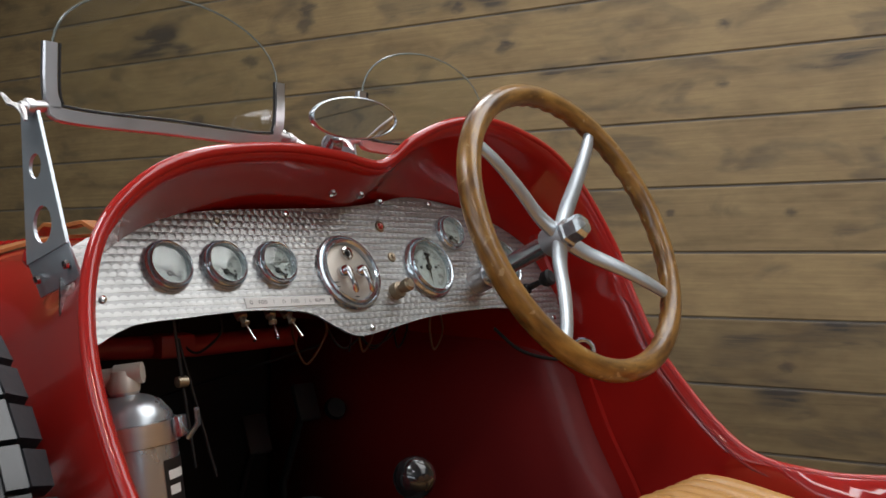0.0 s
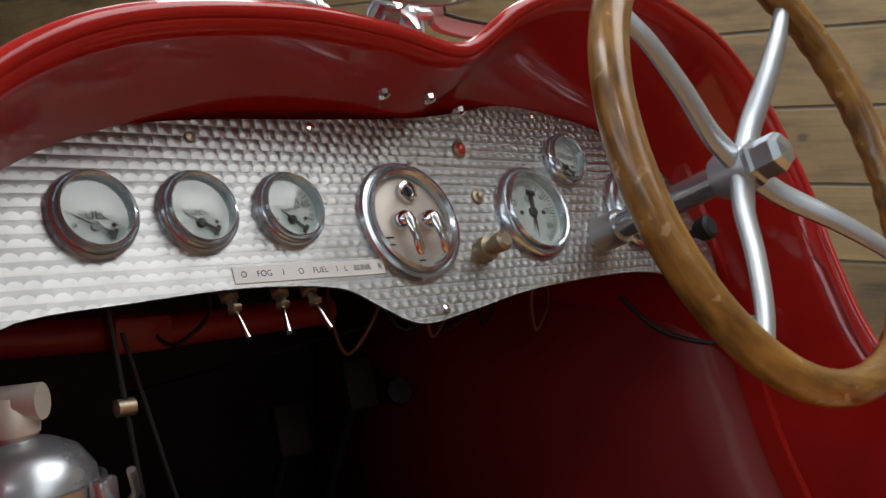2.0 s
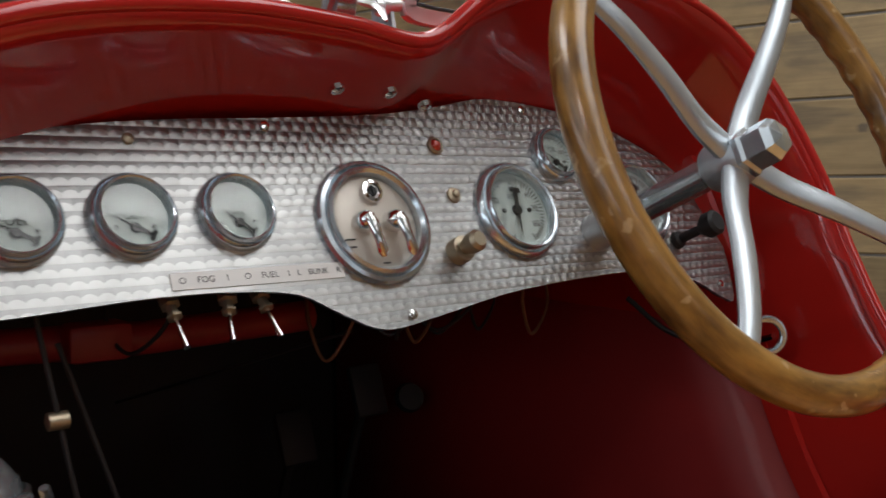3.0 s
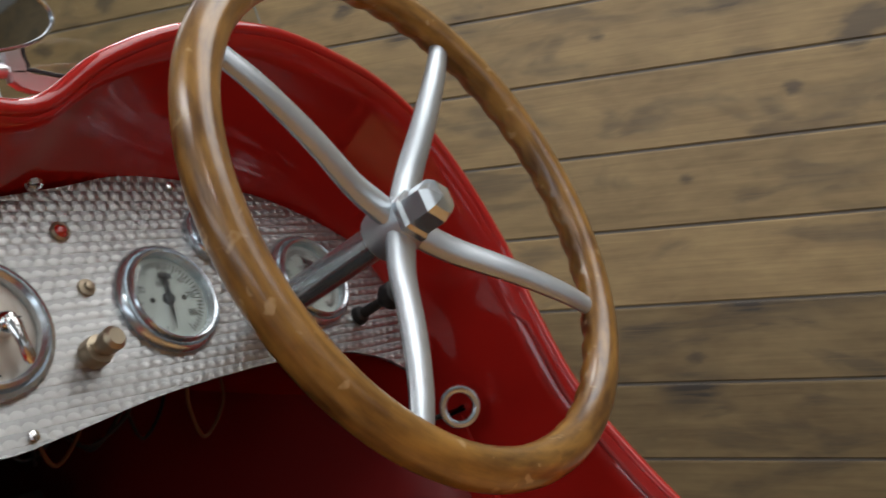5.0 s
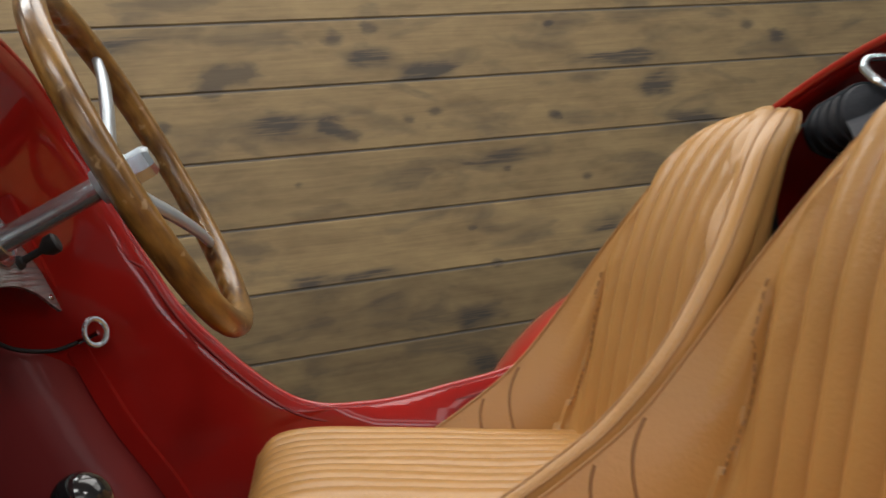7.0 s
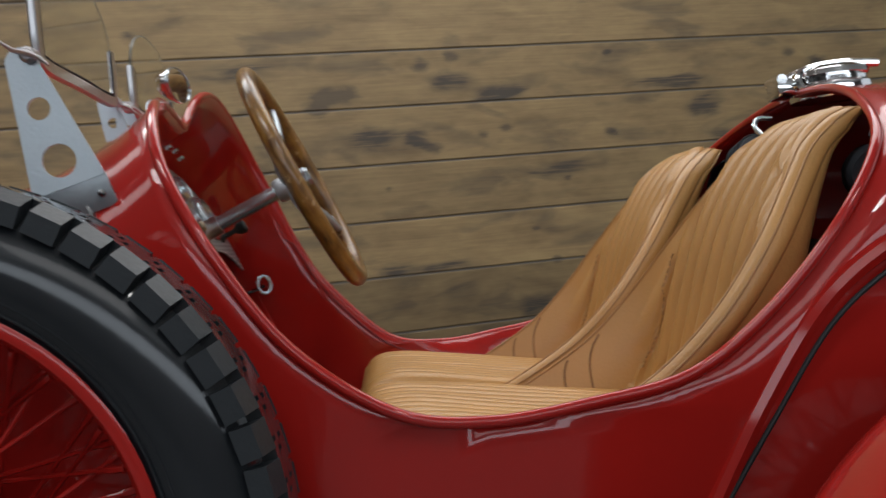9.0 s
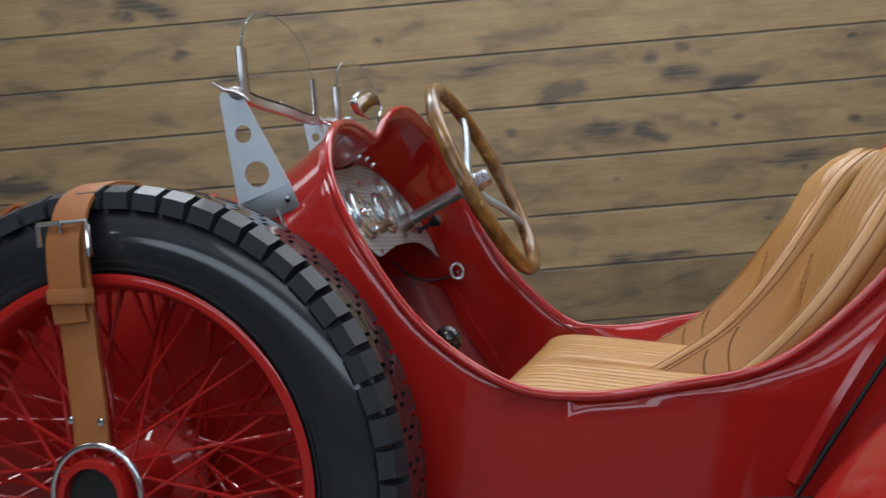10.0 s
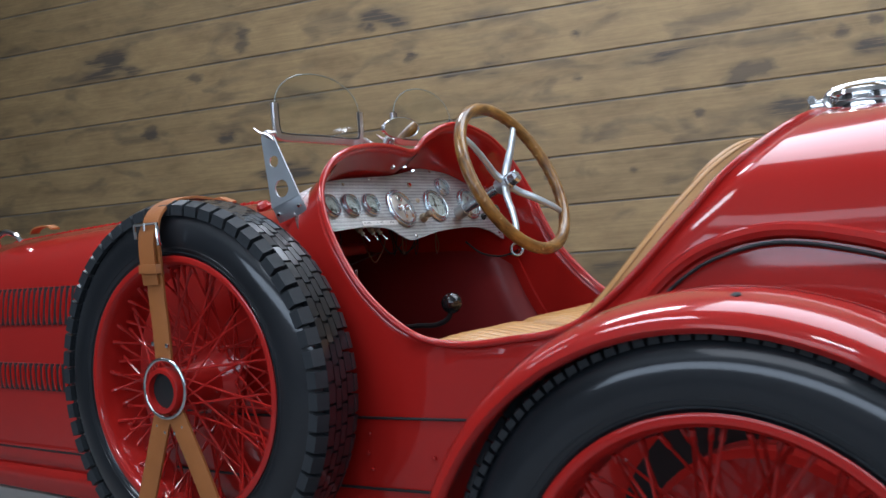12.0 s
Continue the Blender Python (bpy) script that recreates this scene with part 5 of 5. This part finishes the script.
# harness belts behind the seats
belt = thing("seat_belt", "dark grey webbing belt rolled up behind the seats", "belt")
bm = bmesh.new()
lathe(bm, [(.0005, -.062), (.012, -.064), (.02, -.06), (.029, -.055), (.031, -.045), (.0315, 0), (.031, .045), (.029, .055), (.02, .06), (.012, .064), (.0005, .062)], 28, axes((.962, .125, .945), (.12, .98, -.1)))
part("roll", bm, BELT, belt)
for k in range(4):
    bm = bmesh.new()
    tube(bm, [Vector((.962, .125, .945)) + Vector((.12, .98, -.1)) * (-.04 + .026 * k) + Vector((.033 * math.cos(radians(a)), 0, .033 * math.sin(radians(a)))) for a in range(0, 361, 15)], .0016, 6)
    part("webbing_turn", bm, BELT, belt)
bm = bmesh.new()
ribbon(bm, spline([(.955, .2, .955), (.945, .235, .94), (.94, .262, .905), (.935, .275, .86), (.93, .27, .80)], 5), .045, .003, (.6, .5, .2))
part("webbing", bm, BELT, belt)
bm = bmesh.new()
ribbon(bm, spline([(.95, .07, .95), (.93, .03, .93), (.905, .0, .88), (.88, -.01, .78)], 5), .045, .003, (0, 1, .2))
part("webbing", bm, BELT, belt)
bm = bmesh.new()
box(bm, .006, .02, .03, pose(.928, .262, .872, 0, 12, 20), .002)
part("clip", bm, NICKEL, belt, "bright steel clip")
bm = bmesh.new()
along(bm, [(.985, .075, 1.005), (.965, .08, 1.006), (.955, .072, .993), (.962, .055, .975), (.98, .05, .965)], .0042)
part("hook", bm, NICKEL, belt)
belt2 = thing("seat_belt", "black belt reel hung beside the seat back", "belt")
bm = bmesh.new()
lathe(bm, [(.0005, -.03), (.034, -.03), (.038, -.02), (.038, .02), (.034, .03), (.0005, .03)], 28, axes((.955, -.30, .885), (.3, 1, .1)))
part("reel", bm, BELT, belt2)
for k in range(4):
    bm = bmesh.new()
    ribbon(bm, spline([(.935 + .012 * k, -.335 + .018 * k, .936), (.945 + .013 * k, -.325 + .016 * k, .92), (.95 + .014 * k, -.32 + .016 * k, .90), (.95 + .012 * k, -.315 + .01 * k, .86)], 5), .016, .004, (.7, .7, 0))
    part("webbing_fold", bm, BELT, belt2, "dark grey folded webbing")

# filler cap on the tail
cap = new("filler_cap")
cap.parent = car
TC = Vector((.006, 0, -.042))
bm = bmesh.new()
lathe(bm, [(.0005, -.01), (.062, -.01), (.064, .0), (.062, .012), (.056, .016), (.056, .022), (.06, .026), (.058, .034), (.045, .041), (.02, .044), (.0005, .0445)], 40, pose(1.053, 0, 1.028))
part("lid", bm, CHROME, cap, "polished chrome filler lid")
bm = bmesh.new()
lever = [(.995, -.026, 1.07), (.985, -.024, 1.09), (1.0, -.02, 1.107), (1.06, -.016, 1.114), (1.12, -.014, 1.11)]
along(bm, [Vector(p) + TC for p in lever], .007)
along(bm, [Vector((x, -y, z)) + TC for x, y, z in lever], .007)
tube(bm, [(.966, -.026, 1.054), (.966, .026, 1.054)], .008, 10)
box(bm, .03, .05, .03, pose(.973, 0, 1.04), .006)
part("lever", bm, CHROME, cap, "chrome quick-release lever")

# ---- fire extinguisher ----
ext = thing("fire_extinguisher", "small grey metal fire extinguisher clamped inside the cockpit", "fire extinguisher")
EXT = axes((.012, -.343, .792), (-.12, -.07, 1), (1, 0, 0)) @ Matrix.Diagonal((1.22, 1.22, 1, 1))
bm = bmesh.new()
lathe(bm, [(.0005, -.36), (.034, -.36), (.038, -.35), (.038, -.02), (.036, -.005), (.029, .008), (.018, .015), (.012, .017), (.012, .024), (.0005, .024)], 40, EXT)
part("cylinder", bm, GREYPAINT, ext)
bm = bmesh.new()
lathe(bm, [(.0385, -.035), (.0405, -.034), (.0405, -.012), (.0385, -.011)], 40, EXT, True)
part("clamp_band", bm, ALU, ext)
bm = bmesh.new()
box(bm, .008, .015, .022, EXT @ pose(.036, .026, -.02, 0, 0, 35), .003)
tube(bm, [EXT @ Vector((.03, .036, -.035)), EXT @ Vector((.044, .038, -.02)), EXT @ Vector((.05, .034, -.005))], .003, 6)
part("clamp_latch", bm, NICKEL, ext)
bm = bmesh.new()
lathe(bm, [(.0005, .02), (.013, .02), (.014, .03), (.011, .036), (.010, .042), (.0005, .043)], 20, EXT)
tube(bm, [EXT @ Vector((-.04, -.04, .036)), EXT @ Vector((.004, .004, .038))], .009, 14)
part("valve", bm, AGED, ext)
bm = bmesh.new()
tube(bm, [EXT @ Vector((-.004, -.004, .038)), EXT @ Vector((.012, .012, .038))], .011, 14)
part("valve_cap", bm, AGED, ext)
bm = bmesh.new()
ribbon(bm, [EXT @ Vector((-.03, -.03, .05)), EXT @ Vector((-.024, -.024, .075)), EXT @ Vector((-.018, -.018, .092))], .02, .005, (.6, -.6, 0))
part("squeeze_lever", bm, CAST, ext)
bm = bmesh.new()
rows_l = [[EXT @ Vector((.0384 * math.cos(a), .0384 * math.sin(a), z)) for a in [radians(8 + 7 * k) for k in range(8)]] for z in (-.30, -.05)]
grid(bm, rows_l)
part("sticker", bm, INK, ext, "black printed sticker with unreadable marks")
for k, (z, w, mt) in enumerate(((-.065, .9, WHITE), (-.08, .6, WHITE), (-.10, .8, GREEN), (-.13, .5, WHITE), (-.15, .7, WHITE))):
    bm = bmesh.new()
    rows_l = [[EXT @ Vector((.0387 * math.cos(a), .0387 * math.sin(a), z + dz)) for a in [radians(14 + 36 * w * q / 4) for q in range(5)]] for dz in (-.005, .004)]
    grid(bm, rows_l)
    part("sticker_print", bm, mt, ext)
